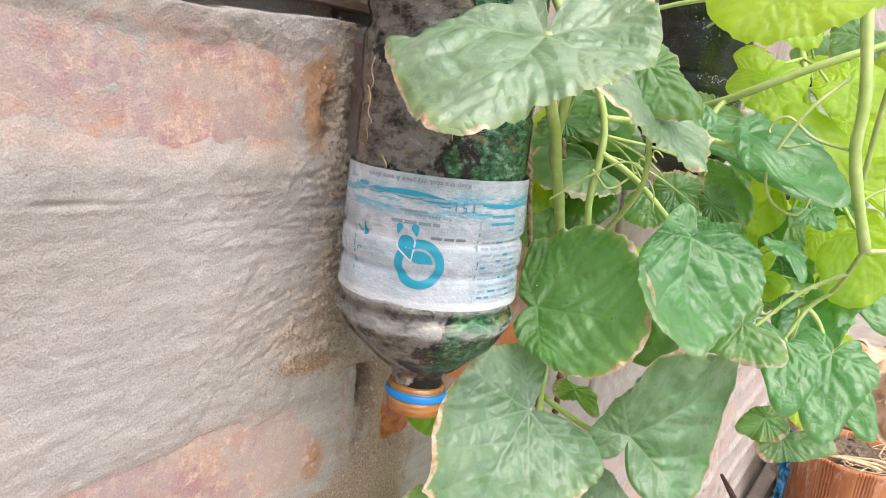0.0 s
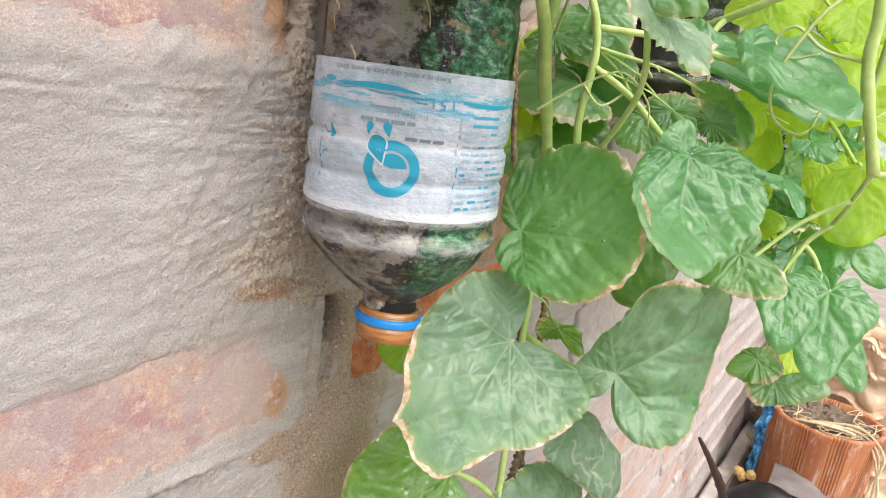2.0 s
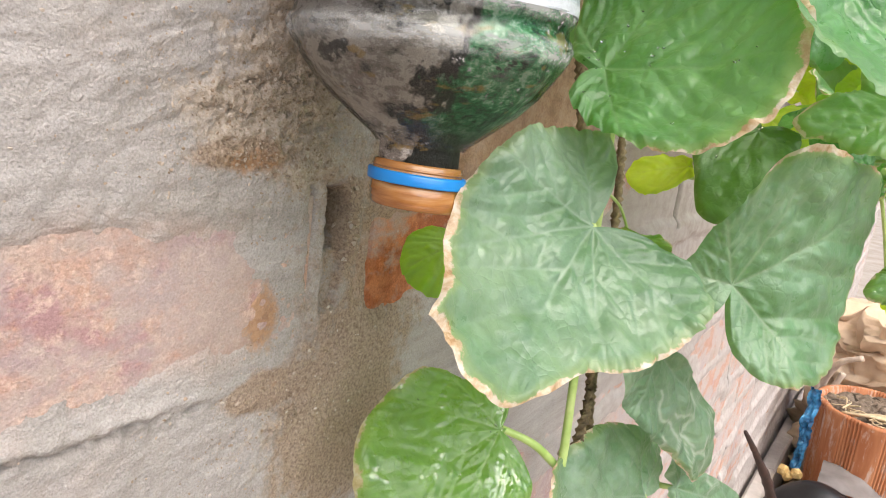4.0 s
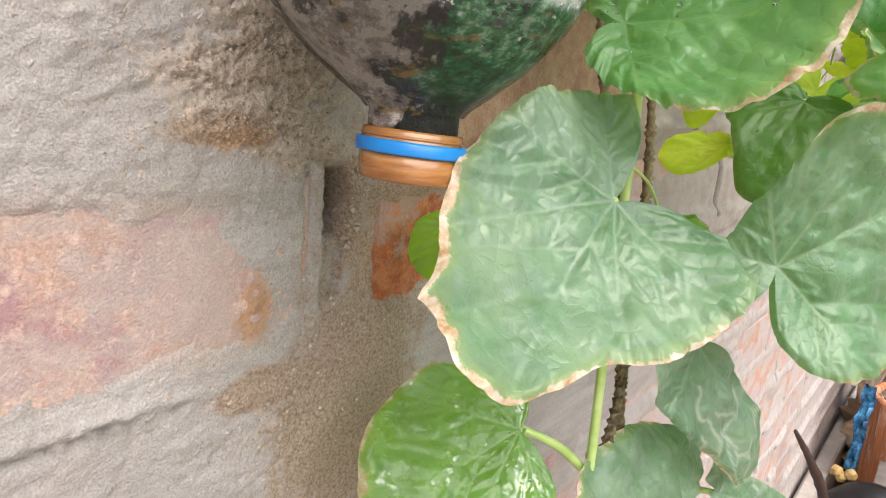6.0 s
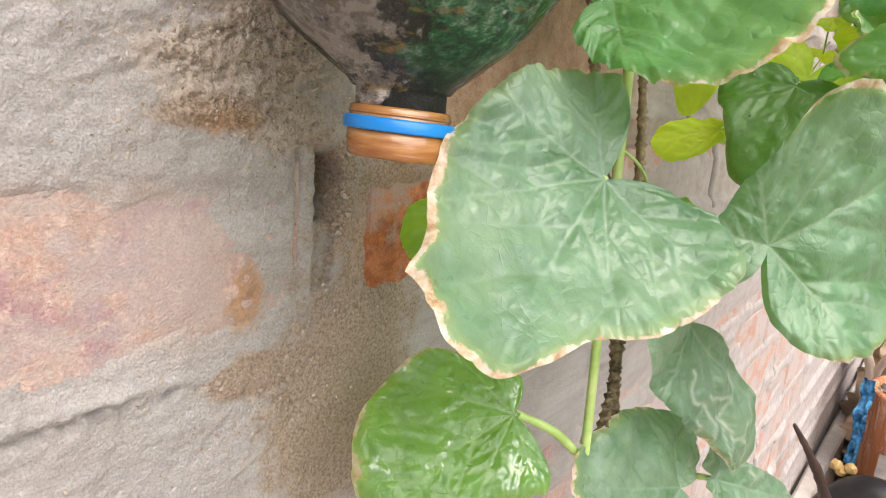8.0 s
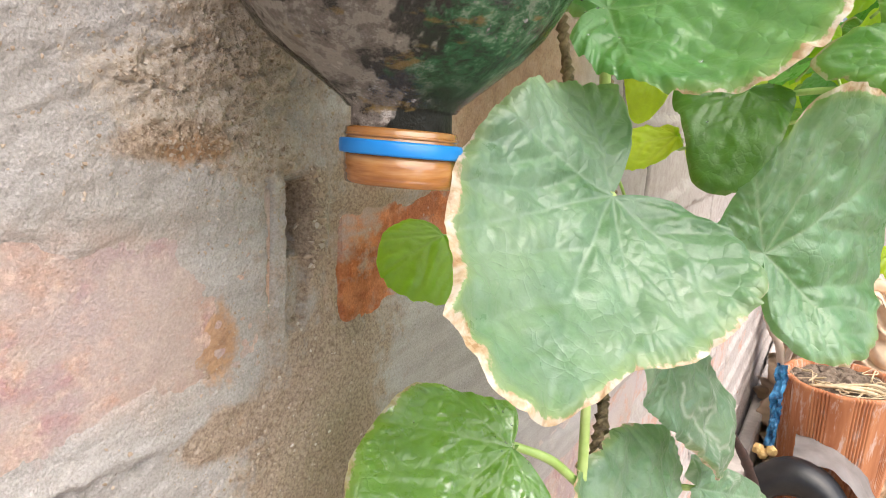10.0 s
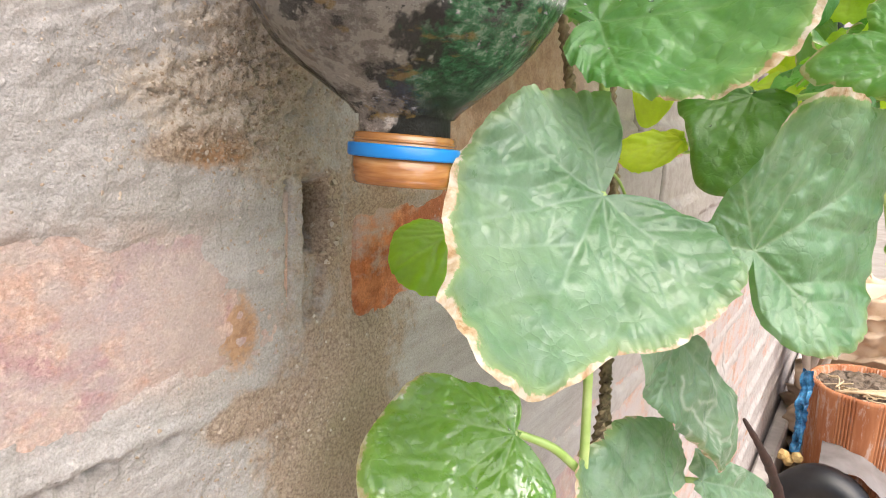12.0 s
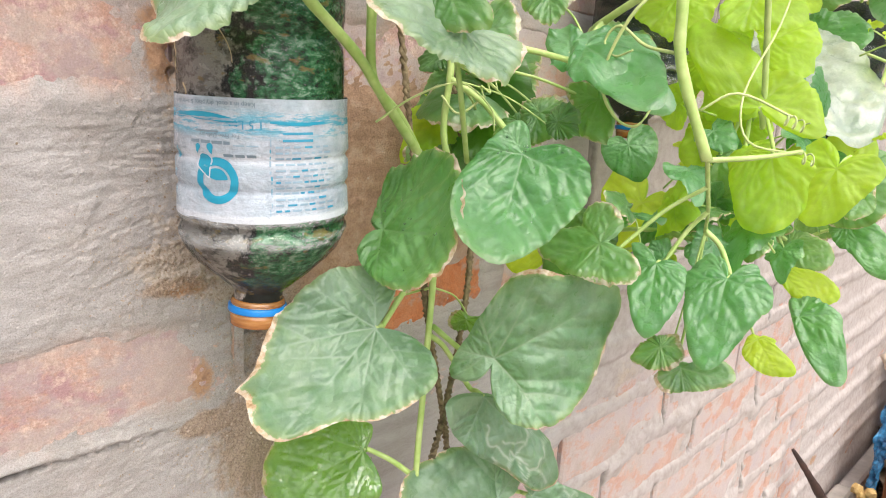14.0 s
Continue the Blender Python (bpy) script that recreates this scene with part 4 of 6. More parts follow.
def make_label(b):
    v, f = [], []
    v, f = lathe(LABEL_PROFILE, 96, ripple=lambda t, z: 0.00012 * math.sin(7 * t + z * 200), caps=False)
    lab = link_mesh("label", v, f, LABEL, b, "silvery white label with blue print, head down")

    def prints(name, sets, material, lift=0.0008):
        v, f = wrapped(sets, lift)
        link_mesh(name, v, f, material, lab)
    sx, sz = 0.0034, 0.0868
    prints("sign_ring", [ring_piece(sx, sz, 0.0076, 0.0115, 0, 360)], PRINT_CYAN)
    prints("sign_wave", [ring_piece(sx + 0.0002, sz + 0.0004, 0.0, 0.0060, 5, 165, 20)], PRINT_CYAN, 0.0009)
    prints("sign_outline", [drop_piece(sx - 0.0070, sz + 0.0090, 0.0046, 0.0088, 2.75)], PRINT_WHITE, 0.0016)
    prints("sign_drop", [drop_piece(sx - 0.0070, sz + 0.0092, 0.0038, 0.0078, 2.75)], PRINT_CYAN, 0.0028)
    prints("sign_drop", [drop_piece(sx - 0.0104, sz + 0.0163, 0.0015, 0.0036, 3.3)], PRINT_CYAN)
    prints("sign_drop", [drop_piece(sx - 0.0031, sz + 0.0166, 0.0018, 0.0040, 2.9)], PRINT_CYAN)
    # the maker's name as plain bars
    for a, b2, z in ((0.0075, 0.0125, 0.0989), (0.0135, 0.0180, 0.0989), (0.0190, 0.0235, 0.0989), (-0.0115, -0.0060, 0.1050), (-0.0050, 0.0005, 0.1050), (0.0015, 0.0070, 0.1050), (0.0078, 0.0110, 0.1050)):
        prints("name_bar", [strip(a, b2, z, z + 0.0015, 3)], PRINT_GREY)
    prints("text_bar", [strip(0.0125, 0.0180, 0.1044, 0.1050, 4), strip(0.0188, 0.0245, 0.1044, 0.1050, 4)], PRINT_FAINT)
    prints("delivery_words", [words("For Free Delivery", 0.0030, 0.005, 0.1092)], PRINT_GREY)
    prints("number_bar", [strip(-0.008, 0.005, 0.1105, 0.1115, 6)], PRINT_GREY)
    prints("volume_words", [words("1.5 Ltr", 0.0062, 0.0190, 0.1150)], PRINT_BLUE, 0.0011)
    prints("storage_words", [words("Keep in a cool, dry place & away direct", 0.0032, -0.002, 0.1245, 1.0)], PRINT_GREY)
    prints("swoosh", [strip(-0.024, 0.012, 0.1165, 0.1190, 16, 0.0012, 0.9)], PRINT_CYAN)
    rng = random.Random(8)
    for k in range(11):
        a = rng.uniform(-0.034, 0.020)
        z = 0.1185 - 0.0001 * k - 0.0035 * abs(rng.gauss(0, 0.6)) - 0.08 * max(a, 0)
        prints("brush_stroke", [strip(a, a + rng.uniform(0.006, 0.016), z, z + rng.uniform(0.0004, 0.0012), 12, rng.uniform(-0.0008, 0.0008), 0.95)], rng.choice([PRINT_CYAN, PRINT_BLUE, PRINT_FAINT]), 0.0004 * k)
    prints("swoosh", [strip(-0.034, -0.027, 0.1185, 0.1205, 6, 0.0, 0.6)], PRINT_BLUE)
    prints("swoosh", [strip(0.030, 0.060, 0.1155, 0.1172, 12, -0.0006, 0.5)], PRINT_CYAN)
    for s0, z0, z1 in ((0.0300, 0.070, 0.112), (-0.0335, 0.070, 0.105)):
        z = z0
        while z < z1:
            step = rng.uniform(0.002, 0.007)
            d = rng.uniform(-0.0006, 0.0006)
            prints("seam_dash", [strip(s0 + d, s0 + d + rng.uniform(0.0004, 0.0012), z, min(z + step, z1), 1)], rng.choice([PRINT_CYAN, PRINT_FAINT]))
            z += step + rng.uniform(0, 0.002)
    prints("mark", [drop_piece(-0.0265, 0.097, 0.0016, 0.005, 0.1)], PRINT_CYAN)
    prints("mark", [ring_piece(-0.0300, 0.0985, 0.0012, 0.002, 120, 330, 12)], PRINT_BLUE)
    prints("mark", [ring_piece(-0.0290, 0.088, 0.0012, 0.0018, 30, 200, 12)], PRINT_CYAN)
    rng = random.Random(4)
    for i in range(12):
        z = 0.0720 + i * 0.0029
        x0 = 0.0325
        while x0 < 0.062:
            w = rng.uniform(0.0022, 0.0050)
            prints("text_bar", [strip(x0, x0 + w, z, z + 0.0010, 3)], PRINT_BLUE if rng.random() < 0.25 else PRINT_FAINT)
            x0 += w + rng.uniform(0.0008, 0.0022)
    for z in (0.107, 0.1105):
        prints("text_bar", [strip(0.036, 0.052, z, z + 0.0012, 5)], PRINT_BLUE)


make_bottle("water_bottle", (0.060, 0.359, 1.0595), "upturned clear plastic water bottle filled with soil, on the wall", True)
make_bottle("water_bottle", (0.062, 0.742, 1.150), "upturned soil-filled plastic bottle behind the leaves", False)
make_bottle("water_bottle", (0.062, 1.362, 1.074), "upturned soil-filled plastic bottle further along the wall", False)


# ---- vine ----
def vein_net(rim_at, big, rng, turn):
    """Ribs, side veins and cross veins of a leaf as chains of points: a list of arrays for each of the three ranks."""
    ranks = [[], [], []]
    taken = {}    # the chain that holds each small cell of the blade
    made = [0]

    def chain(p, heading, curl, reach, home, wander):
        pts, own = [(float(p[0]), float(p[1]))], made[0]
        made[0] += 1
        (x, y), a, gone = pts[0], heading, 0.0
        shakes = rng.normal(0, wander, 400)
        while gone < reach and len(pts) < 400:
            a += curl * 0.0008 + shakes[len(pts) - 1]
            x, y, gone = x + 0.0008 * math.sin(a), y + 0.0008 * math.cos(a), gone + 0.0008
            if math.hypot(x, y) > 0.97 * rim_at(math.atan2(x, y)):
                break
            pts.append((x, y))
            if gone > 0.003 and taken.get((round(x / 0.0012), round(y / 0.0012)), home) not in (home, own):
                break
        for x, y in pts:
            taken.setdefault((round(x / 0.0012), round(y / 0.0012)), own)
        return np.array(pts), own
    ribs = []
    for ang, share in ((0, 1.0), (1.28, 0.9), (-1.28, 0.9), (2.35, 0.8), (-2.35, 0.8), (0.62, 0.75), (-0.62, 0.75)):
        ang = ang + turn + (rng.uniform(-0.12, 0.12) if ang else 0)
        if rim_at(ang) < 0.22 * big or (abs(share - 0.75) < 0.01 and rng.rand() < 0.55):
            continue
        pts, own = chain((0, 0), ang, rng.uniform(-4, 4), rim_at(ang) * 1.2, -1, 0.012)
        if len(pts) > 6:
            ranks[0].append(pts)
            ribs.append((pts, own, ang))
    sides = []
    for k, (pts, own, ang) in enumerate(ribs):
        for i, f in enumerate((0.26, 0.44, 0.6, 0.76) if k == 0 else (0.34, 0.56, 0.76)):
            for side in (1, -1):
                j = int(len(pts) * min(f + rng.uniform(-0.05, 0.05) + (0.06 if side > 0 else 0), 0.95))
                if j < 4 or j >= len(pts) - 4:
                    continue
                d = pts[min(j + 3, len(pts) - 1)] - pts[j - 3]
                q, o = chain(pts[j], math.atan2(d[0], d[1]) + side * rng.uniform(0.72, 0.98), -side * rng.uniform(6, 16), big, own, 0.02)
                if len(q) > 5:
                    ranks[1].append(q)
                    sides.append((q, o))
    for pts, own in [(p, o) for p, o, _ in ribs] + sides:
        j = rng.randint(5, 9)
        side = 1
        while j < len(pts) - 4:
            d = pts[j + 3] - pts[j - 3]
            q, o = chain(pts[j], math.atan2(d[0], d[1]) + side * rng.uniform(0.9, 1.35), rng.uniform(-25, 25), 0.018, own, 0.07)
            if len(q) > 4:
                ranks[2].append(q)
            side = -side
            j += rng.randint(4, 8)
    return ranks


def nearest(points, chains):
    """Distance of each point from the nearest point of the chains."""
    if not chains:
        return np.full(len(points), 1.0)
    c = np.concatenate(chains)
    out = np.empty(len(points))
    for i in range(0, len(points), 4000):
        p = points[i:i + 4000]
        d = (p ** 2).sum(1)[:, None] + (c ** 2).sum(1)[None, :] - 2 * p @ c.T
        out[i:i + 4000] = np.sqrt(np.maximum(d.min(1), 0))
    return out


def leaf_mesh(radii, na=128, nr=32, seed=0, cup=0.025, ruffle=0.03, quilt=1.0, droop=0.0, bend=(0, 0, 0), trails=0, turn=0.0, blister=1.0, point=(0.0, 0.0)):
    """A gourd leaf round its stalk's end: radii in mm at even turns from the tip, clockwise seen from the front."""
    R = np.array(radii, float) / 1000
    n = len(R)
    big = R.max()
    rng = np.random.RandomState(seed)
    ph = rng.uniform(0, 6.28, 6)

    def rim_of(th):
        k = np.mod(th, 2 * np.pi) / (2 * np.pi) * n
        i = np.floor(k).astype(int)
        t = k - i
        a, b, c, d = R[(i - 1) % n], R[i % n], R[(i + 1) % n], R[(i + 2) % n]
        rim = 0.5 * (2 * b + (c - a) * t + (2 * a - 5 * b + 4 * c - d) * t ** 2 + (3 * b - a - 3 * c + d) * t ** 3)
        rim = np.maximum(np.maximum(rim, np.minimum(b, c) * 0.85), 0.0015)
        cx, cy = np.cos(th) + 9, np.sin(th) + 9
        rim = rim * (1 + 0.035 * fbm(cx * 5, cy * 5, seed + 3, 3) + 0.022 * fbm(cx * 17, cy * 17, seed + 4, 2) + 0.004 * np.abs(np.sin(th * 26 + ph[1])))
        w = np.mod(th - point[1] + np.pi, 2 * np.pi) - np.pi
        return rim * (1 + point[0] * np.exp(-np.abs(w) / 0.06))
    th = np.arange(na) * 2 * np.pi / na
    rim = rim_of(th)
    table = rim_of(np.arange(360) * 2 * np.pi / 360).tolist()
    ranks = vein_net(lambda a: table[round(math.degrees(a)) % 360], big, rng, turn)
    fr = (np.arange(1, nr + 1) / nr) ** 0.85
    T, Fr = np.meshgrid(th, fr)
    rad = Fr * rim[None, :]
    u, v = rad * np.sin(T), rad * np.cos(T)
    flat = np.stack([u.ravel(), v.ravel()], 1)
    d0, d1, d2 = [nearest(flat, c).reshape(rad.shape) for c in ranks]
    taper = np.clip(1.15 - rad / big, 0.25, 1)
    grid = 0.62 * big / nr + 0.5 * 6.28 * big / na * 0.5    # a vein is no thinner than the mesh can carry
    vein = np.maximum.reduce([np.exp(-(d0 / (0.00028 + 0.00040 * taper)) ** 2), 0.50 * np.exp(-(d1 / max(0.00042, 0.5 * grid)) ** 2), 0.18 * np.exp(-(d2 / max(0.00034, 0.5 * grid)) ** 2)])
    d01 = np.minimum(d0, d1)
    puff = 0.0019 * (1 - np.exp(-(d01 / 0.0052) ** 1.5)) + 0.0008 * (1 - np.exp(-(np.minimum(d01, d2) / 0.0022) ** 1.5))
    edge_mm = (1 - Fr) * rim[None, :]
    wob = fbm(u * 28 + seed + 50, v * 28 + 50, seed + 5, 3)
    crimp = fbm((np.cos(T) + 9) * 11, (np.sin(T) + 9) * 11, seed + 6, 3)
    blist = fbm(u * 260 + seed + 90, v * 260 + 90, seed + 7, 2)
    w = -cup * (rad / big) ** 2 * big * 2
    w = w + ruffle * big * Fr ** 3 * (0.6 * np.sin(T * 5 + ph[3]) + 0.5 * np.sin(T * 8 + ph[4]))
    w = w + quilt * puff * np.clip(edge_mm / 0.004, 0.2, 1) + 0.17 * big * wob * np.clip(rad / (0.35 * big), 0, 1)
    w = w + blister * 0.0007 * blist * np.clip(d01 / 0.002, 0, 1)
    w = w + 0.0075 * crimp * np.exp(-edge_mm / 0.005) * (rim[None, :] > 0.3 * big)
    w = w + bend[0] * u * u + bend[1] * u * v + bend[2] * v * v
    w = w - droop * np.clip(v, 0, None) ** 2 / big
    w = w - 0.0016 * np.exp(-edge_mm / 0.0018)
    # winding pale tunnels of leaf miners
    trail = np.zeros_like(rad)
    for k in range(trails):
        a, q = rng.uniform(0, 6.28), np.array([rng.uniform(-0.25, 0.25), rng.uniform(0.2, 0.55)]) * big
        for _ in range(70):
            a += rng.uniform(-0.55, 0.55)
            q = q + 0.0011 * np.array([np.cos(a), np.sin(a)])
            trail = np.maximum(trail, np.exp(-((u - q[0]) ** 2 + (v - q[1]) ** 2) / 0.0009 ** 2))
    rim_share = smoothstep(0.28, 0.6, rim / big)[None, :]
    edge = 1 - (edge_mm + 0.009 * (1 - rim_share)) / 0.06
    verts = [(0, 0, 0)] + np.stack([u, v, w], -1).reshape(-1, 3).tolist()
    ring = np.arange(na)
    nxt = (ring + 1) % na
    rows = np.arange(nr - 1)[:, None] * na + 1
    quads = np.stack([rows + ring, rows + nxt, rows + na + nxt, rows + na + ring], -1).reshape(-1, 4)
    faces = [(0, 1 + (q + 1) % na, 1 + q) for q in range(na)] + quads.tolist()
    return verts, faces, {"vein": np.concatenate([[1], vein.ravel()]), "edge": np.concatenate([[0], edge.ravel()]), "trail": np.concatenate([[0], trail.ravel()])}


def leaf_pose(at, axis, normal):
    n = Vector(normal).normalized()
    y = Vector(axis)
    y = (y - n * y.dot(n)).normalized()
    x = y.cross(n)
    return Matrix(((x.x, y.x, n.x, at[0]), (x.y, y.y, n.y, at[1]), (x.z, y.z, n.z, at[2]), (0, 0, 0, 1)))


vine = thing("gourd_vine", (0.06, 0.36, 1.30), "climbing gourd vine with broad scorched leaves, growing from the bottle", "vine")
far_vine = thing("gourd_vine", (0.062, 0.742, 1.39), "climbing gourd vine with young leaves painted backlit lime, along the wall", "vine")
STEM_POINTS = {vine.name: [], far_vine.name: []}


def stem(points, r0, r1, owner, label=""):
    STEM_POINTS[owner.name] += smooth_path(points, 6)
    tube("stem", points, r0, r1, STEM, owner, label, wobble=0.12)


stem([(0.075, 0.40, 1.30), (0.105, 0.395, 1.25), (0.100, 0.402, 1.20), (0.094, 0.430, 1.175), (0.082, 0.462, 1.14), (0.080, 0.475, 1.09), (0.086, 0.465, 1.0), (0.092, 0.455, 0.93), (0.09, 0.46, 0.86)], 0.0029, 0.0020, vine)
stem([(0.07, 0.45, 1.28), (0.10, 0.46, 1.22), (0.10, 0.46, 1.16), (0.11, 0.49, 1.10)], 0.0024, 0.002, vine)
stem([(0.19, 0.50, 1.40), (0.222, 0.497, 1.26), (0.226, 0.500, 1.215), (0.240, 0.515, 1.165)], 0.0032, 0.0030, far_vine, "thick pale green stem")
stem([(0.240, 0.515, 1.167), (0.225, 0.56, 1.13), (0.20, 0.62, 1.10), (0.18, 0.70, 1.06)], 0.0013, 0.0011, far_vine)
stem([(0.24, 0.515, 1.165), (0.26, 0.53, 1.168), (0.275, 0.55, 1.172)], 0.0016, 0.0012, far_vine)
stem([(0.10, 0.60, 1.23), (0.14, 0.56, 1.24), (0.20, 0.56, 1.27), (0.26, 0.60, 1.30)], 0.0028, 0.0022, far_vine)
stem([(0.062, 0.742, 1.40), (0.13, 0.72, 1.34), (0.17, 0.72, 1.22), (0.18, 0.78, 1.10), (0.17, 0.92, 1.04)], 0.003, 0.002, far_vine)
stem([(0.062, 1.36, 1.32), (0.14, 1.2, 1.34), (0.20, 1.0, 1.25), (0.22, 0.85, 1.14)], 0.003, 0.002, far_vine)
count = 0


def leaf(at, axis, normal, radii, material, label="", stalk=None, owner=None, stalk_r=0.0017, drops=0, **shape):
    global count
    count += 1
    owner = owner or vine
    v, f, at_ = leaf_mesh(radii, seed=count * 7, **shape)
    ob = link_mesh("leaf", v, f, material, owner, label, attributes=at_)
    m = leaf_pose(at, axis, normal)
    if drops:
        rng = np.random.RandomState(count)
        spots_ = rng.choice(len(v) * 3 // 4, drops, replace=False)
        dv, df = [], []
        for k in spots_:
            r = 0.0004 + 0.0008 * rng.rand() ** 2
            q, g = lathe([(r * math.cos(t), r * 0.7 * math.sin(t)) for t in (-0.3, 0.0, 0.4, 0.8, 1.2, 1.5)], 10)
            df += [tuple(i + len(dv) for i in p) for p in g]
            dv += [(a + v[k][0], b + v[k][1], c + v[k][2] + 0.0002) for a, b, c in q]
        dew = link_mesh("dew", dv, df, WATER, ob)
        tagged(dew, "clear water drops", kind="stuff")
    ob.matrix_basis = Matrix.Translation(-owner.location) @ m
    j = Vector(at)
    n, a = Vector(normal).normalized(), Vector(axis).normalized()
    if stalk is None:
        base = j - a * 0.006 - n * 0.014
        end = min(STEM_POINTS[owner.name], key=lambda q: (q - base - Vector((0, 0, 0.03))).length)
        stalk = [base, base.lerp(end, 0.5) + Vector((0, 0, 0.008)) - n * 0.006, end]
    stalk_r *= min(1.0, max(radii) / 62)
    pts = [j - n * 0.0006, j - n * 0.006 - a * 0.004, *[Vector(p) for p in stalk]]
    v, f = tube_data(smooth_path(pts, 6), stalk_r, stalk_r * 1.15, 8, 0.1)
    inv = m.inverted()
    link_mesh("petiole", [inv @ q for q in v], f, STEM, ob)
    return ob


leaf((0.098, 0.414, 1.113), (0.99, 0.16, -0.02), (0.13, -0.72, 0.69), [65, 62, 49, 34, 25, 19, 12, 5, 7, 15, 24, 42, 48, 53, 58, 60], LEAF_FRESH, "broad green gourd leaf with a dry cream rim", bend=(5.5, -5.9, 5.6), cup=0.02, ruffle=0.015, na=280, nr=70, drops=20, stalk=[(0.090, 0.430, 1.120), (0.093, 0.445, 1.150)])
leaf((0.162, 0.458, 1.162), (0.12, -0.47, -0.88), (0.65, -0.63, 0.42), [68, 61, 43, 27, 20, 18, 18, 19, 13, 8, 7, 25, 35, 42, 46, 55], LEAF_BLUE, "heart-shaped blue-green leaf", bend=(9.3, 0.5, 6.9), na=280, nr=70, drops=15)
leaf((0.109, 0.401, 1.058), (-0.10, -0.79, -0.61), (0.65, -0.52, 0.56), [84, 69, 58, 47, 42, 39, 37, 35, 1, 1, 2, 28, 46, 49, 53, 58], LEAF_WAN, "large grey-green leaf with a scorched white rim", bend=(7.9, -0.2, 4.5), cup=0.02, ruffle=0.02, point=(0.14, 0.32), na=320, nr=84)
leaf((0.073, 0.423, 0.955), (-0.32, -0.90, -0.30), (0.60, -0.44, 0.67), [67, 64, 53, 44, 28, 20, 18, 6, 3, 3, 3, 3, 30, 32, 36, 50], LEAF_WET, "wet bright green leaf with shining patches", quilt=0.7, na=280, nr=70, drops=15, stalk=[(0.083, 0.44, 0.945), (0.09, 0.455, 0.93)])
leaf((0.147, 0.464, 1.035), (0.65, 0.56, 0.52), (0.59, -0.80, 0.13), [86, 70, 63, 56, 45, 30, 7, 18, 30, 26, 22, 21, 25, 35, 59, 68], LEAF_OLD, "large leaf with a pale crinkled rim", bend=(5.1, -8.8, -3.0), na=280, nr=70, stalk=[(0.118, 0.472, 1.026), (0.084, 0.473, 1.035)])
leaf((0.189, 0.502, 1.111), (-0.75, -0.50, -0.43), (0.15, -0.77, 0.62), [30, 40, 27, 20, 30, 30, 23, 17, 6, 8, 24, 32, 28, 24, 23, 26], LEAF_MID, "", owner=far_vine)
leaf((0.210, 0.533, 1.099), (0.24, -0.58, -0.78), (0.15, -0.77, 0.62), [46, 30, 21, 17, 15, 17, 22, 4, 2, 1, 2, 8, 16, 19, 25, 34], LEAF_BLUE, "", owner=far_vine)
leaf((0.232, 0.586, 1.085), (0.12, -0.61, -0.79), (0.15, -0.77, 0.62), [61, 42, 30, 26, 27, 24, 23, 15, 3, 4, 19, 20, 26, 31, 32, 41], LEAF_BLUE, "", owner=far_vine)
leaf((0.221, 0.781, 1.014), (0.67, -0.38, -0.64), (0.15, -0.77, 0.62), [65, 24, 11, 7, 6, 6, 7, 10, 18, 18, 22, 23, 25, 32, 35, 48], LEAF_BLUE, "", owner=far_vine)
leaf((0.147, 0.422, 1.226), (0.64, 0.10, -0.76), (0.77, -0.12, 0.63), [37, 28, 27, 31, 40, 53, 48, 37, 4, 3, 3, 4, 8, 35, 35, 34], LEAF_SHEEN, "narrow folded leaf with a dry rim", cup=0.0, ruffle=0.012, stalk=[(0.14, 0.43, 1.19), (0.105, 0.475, 1.15)])
leaf((0.126, 0.328, 1.250), (-0.08, -0.80, -0.59), (0.10, -0.60, 0.80), [68, 63, 63, 70, 84, 90, 61, 6, 49, 46, 44, 44, 42, 42, 42, 46], LEAF_SHEEN, "large pale leaf with a scorched rim, over the bottle", cup=0.02, na=320, nr=84, stalk=[(0.12, 0.345, 1.235), (0.108, 0.385, 1.210), (0.100, 0.410, 1.188), (0.086, 0.455, 1.150)], stalk_r=0.0026)
leaf((0.116, 0.494, 0.988), (0.27, 0.58, -0.76), (0.96, -0.25, 0.15), [110, 61, 43, 35, 32, 32, 28, 8, 4, 3, 2, 3, 3, 4, 10, 37], LEAF_WAN, "pale leaf with winding leaf miner trails", na=320, nr=84, trails=8)
leaf((0.118, 0.515, 0.899), (-0.23, -0.91, 0.34), (0.92, -0.10, 0.37), [85, 66, 50, 39, 35, 35, 37, 25, 1, 2, 13, 12, 13, 18, 27, 48], LEAF_WAN, "", na=280, nr=70)
leaf((0.116, 0.607, 1.094), (-0.17, -0.64, -0.75), (0.15, -0.77, 0.62), [63, 45, 38, 38, 35, 24, 18, 8, 4, 5, 10, 20, 24, 27, 37, 57], LEAF_SHADED, "", drops=9, owner=far_vine)
leaf((0.083, 0.599, 1.068), (-0.89, -0.37, -0.24), (0.15, -0.77, 0.62), [37, 29, 15, 11, 9, 8, 4, 3, 3, 3, 4, 7, 7, 10, 20, 32], LEAF_LIME, "", owner=far_vine)
leaf((0.172, 0.494, 1.221), (0.84, -0.32, -0.43), (0.20, -0.55, 0.81), [67, 33, 27, 15, 10, 8, 8, 8, 11, 15, 19, 23, 27, 34, 40, 52], LEAF_BLUE, "")
leaf((0.032, 0.435, 1.030), (-0.46, -0.79, -0.41), (0.51, -0.61, 0.61), [30, 26, 21, 14, 7, 1, 1, 1, 1, 2, 6, 7, 11, 26, 29, 30], LEAF_BACKLIT, "small leaf with light from behind put into its bright green")
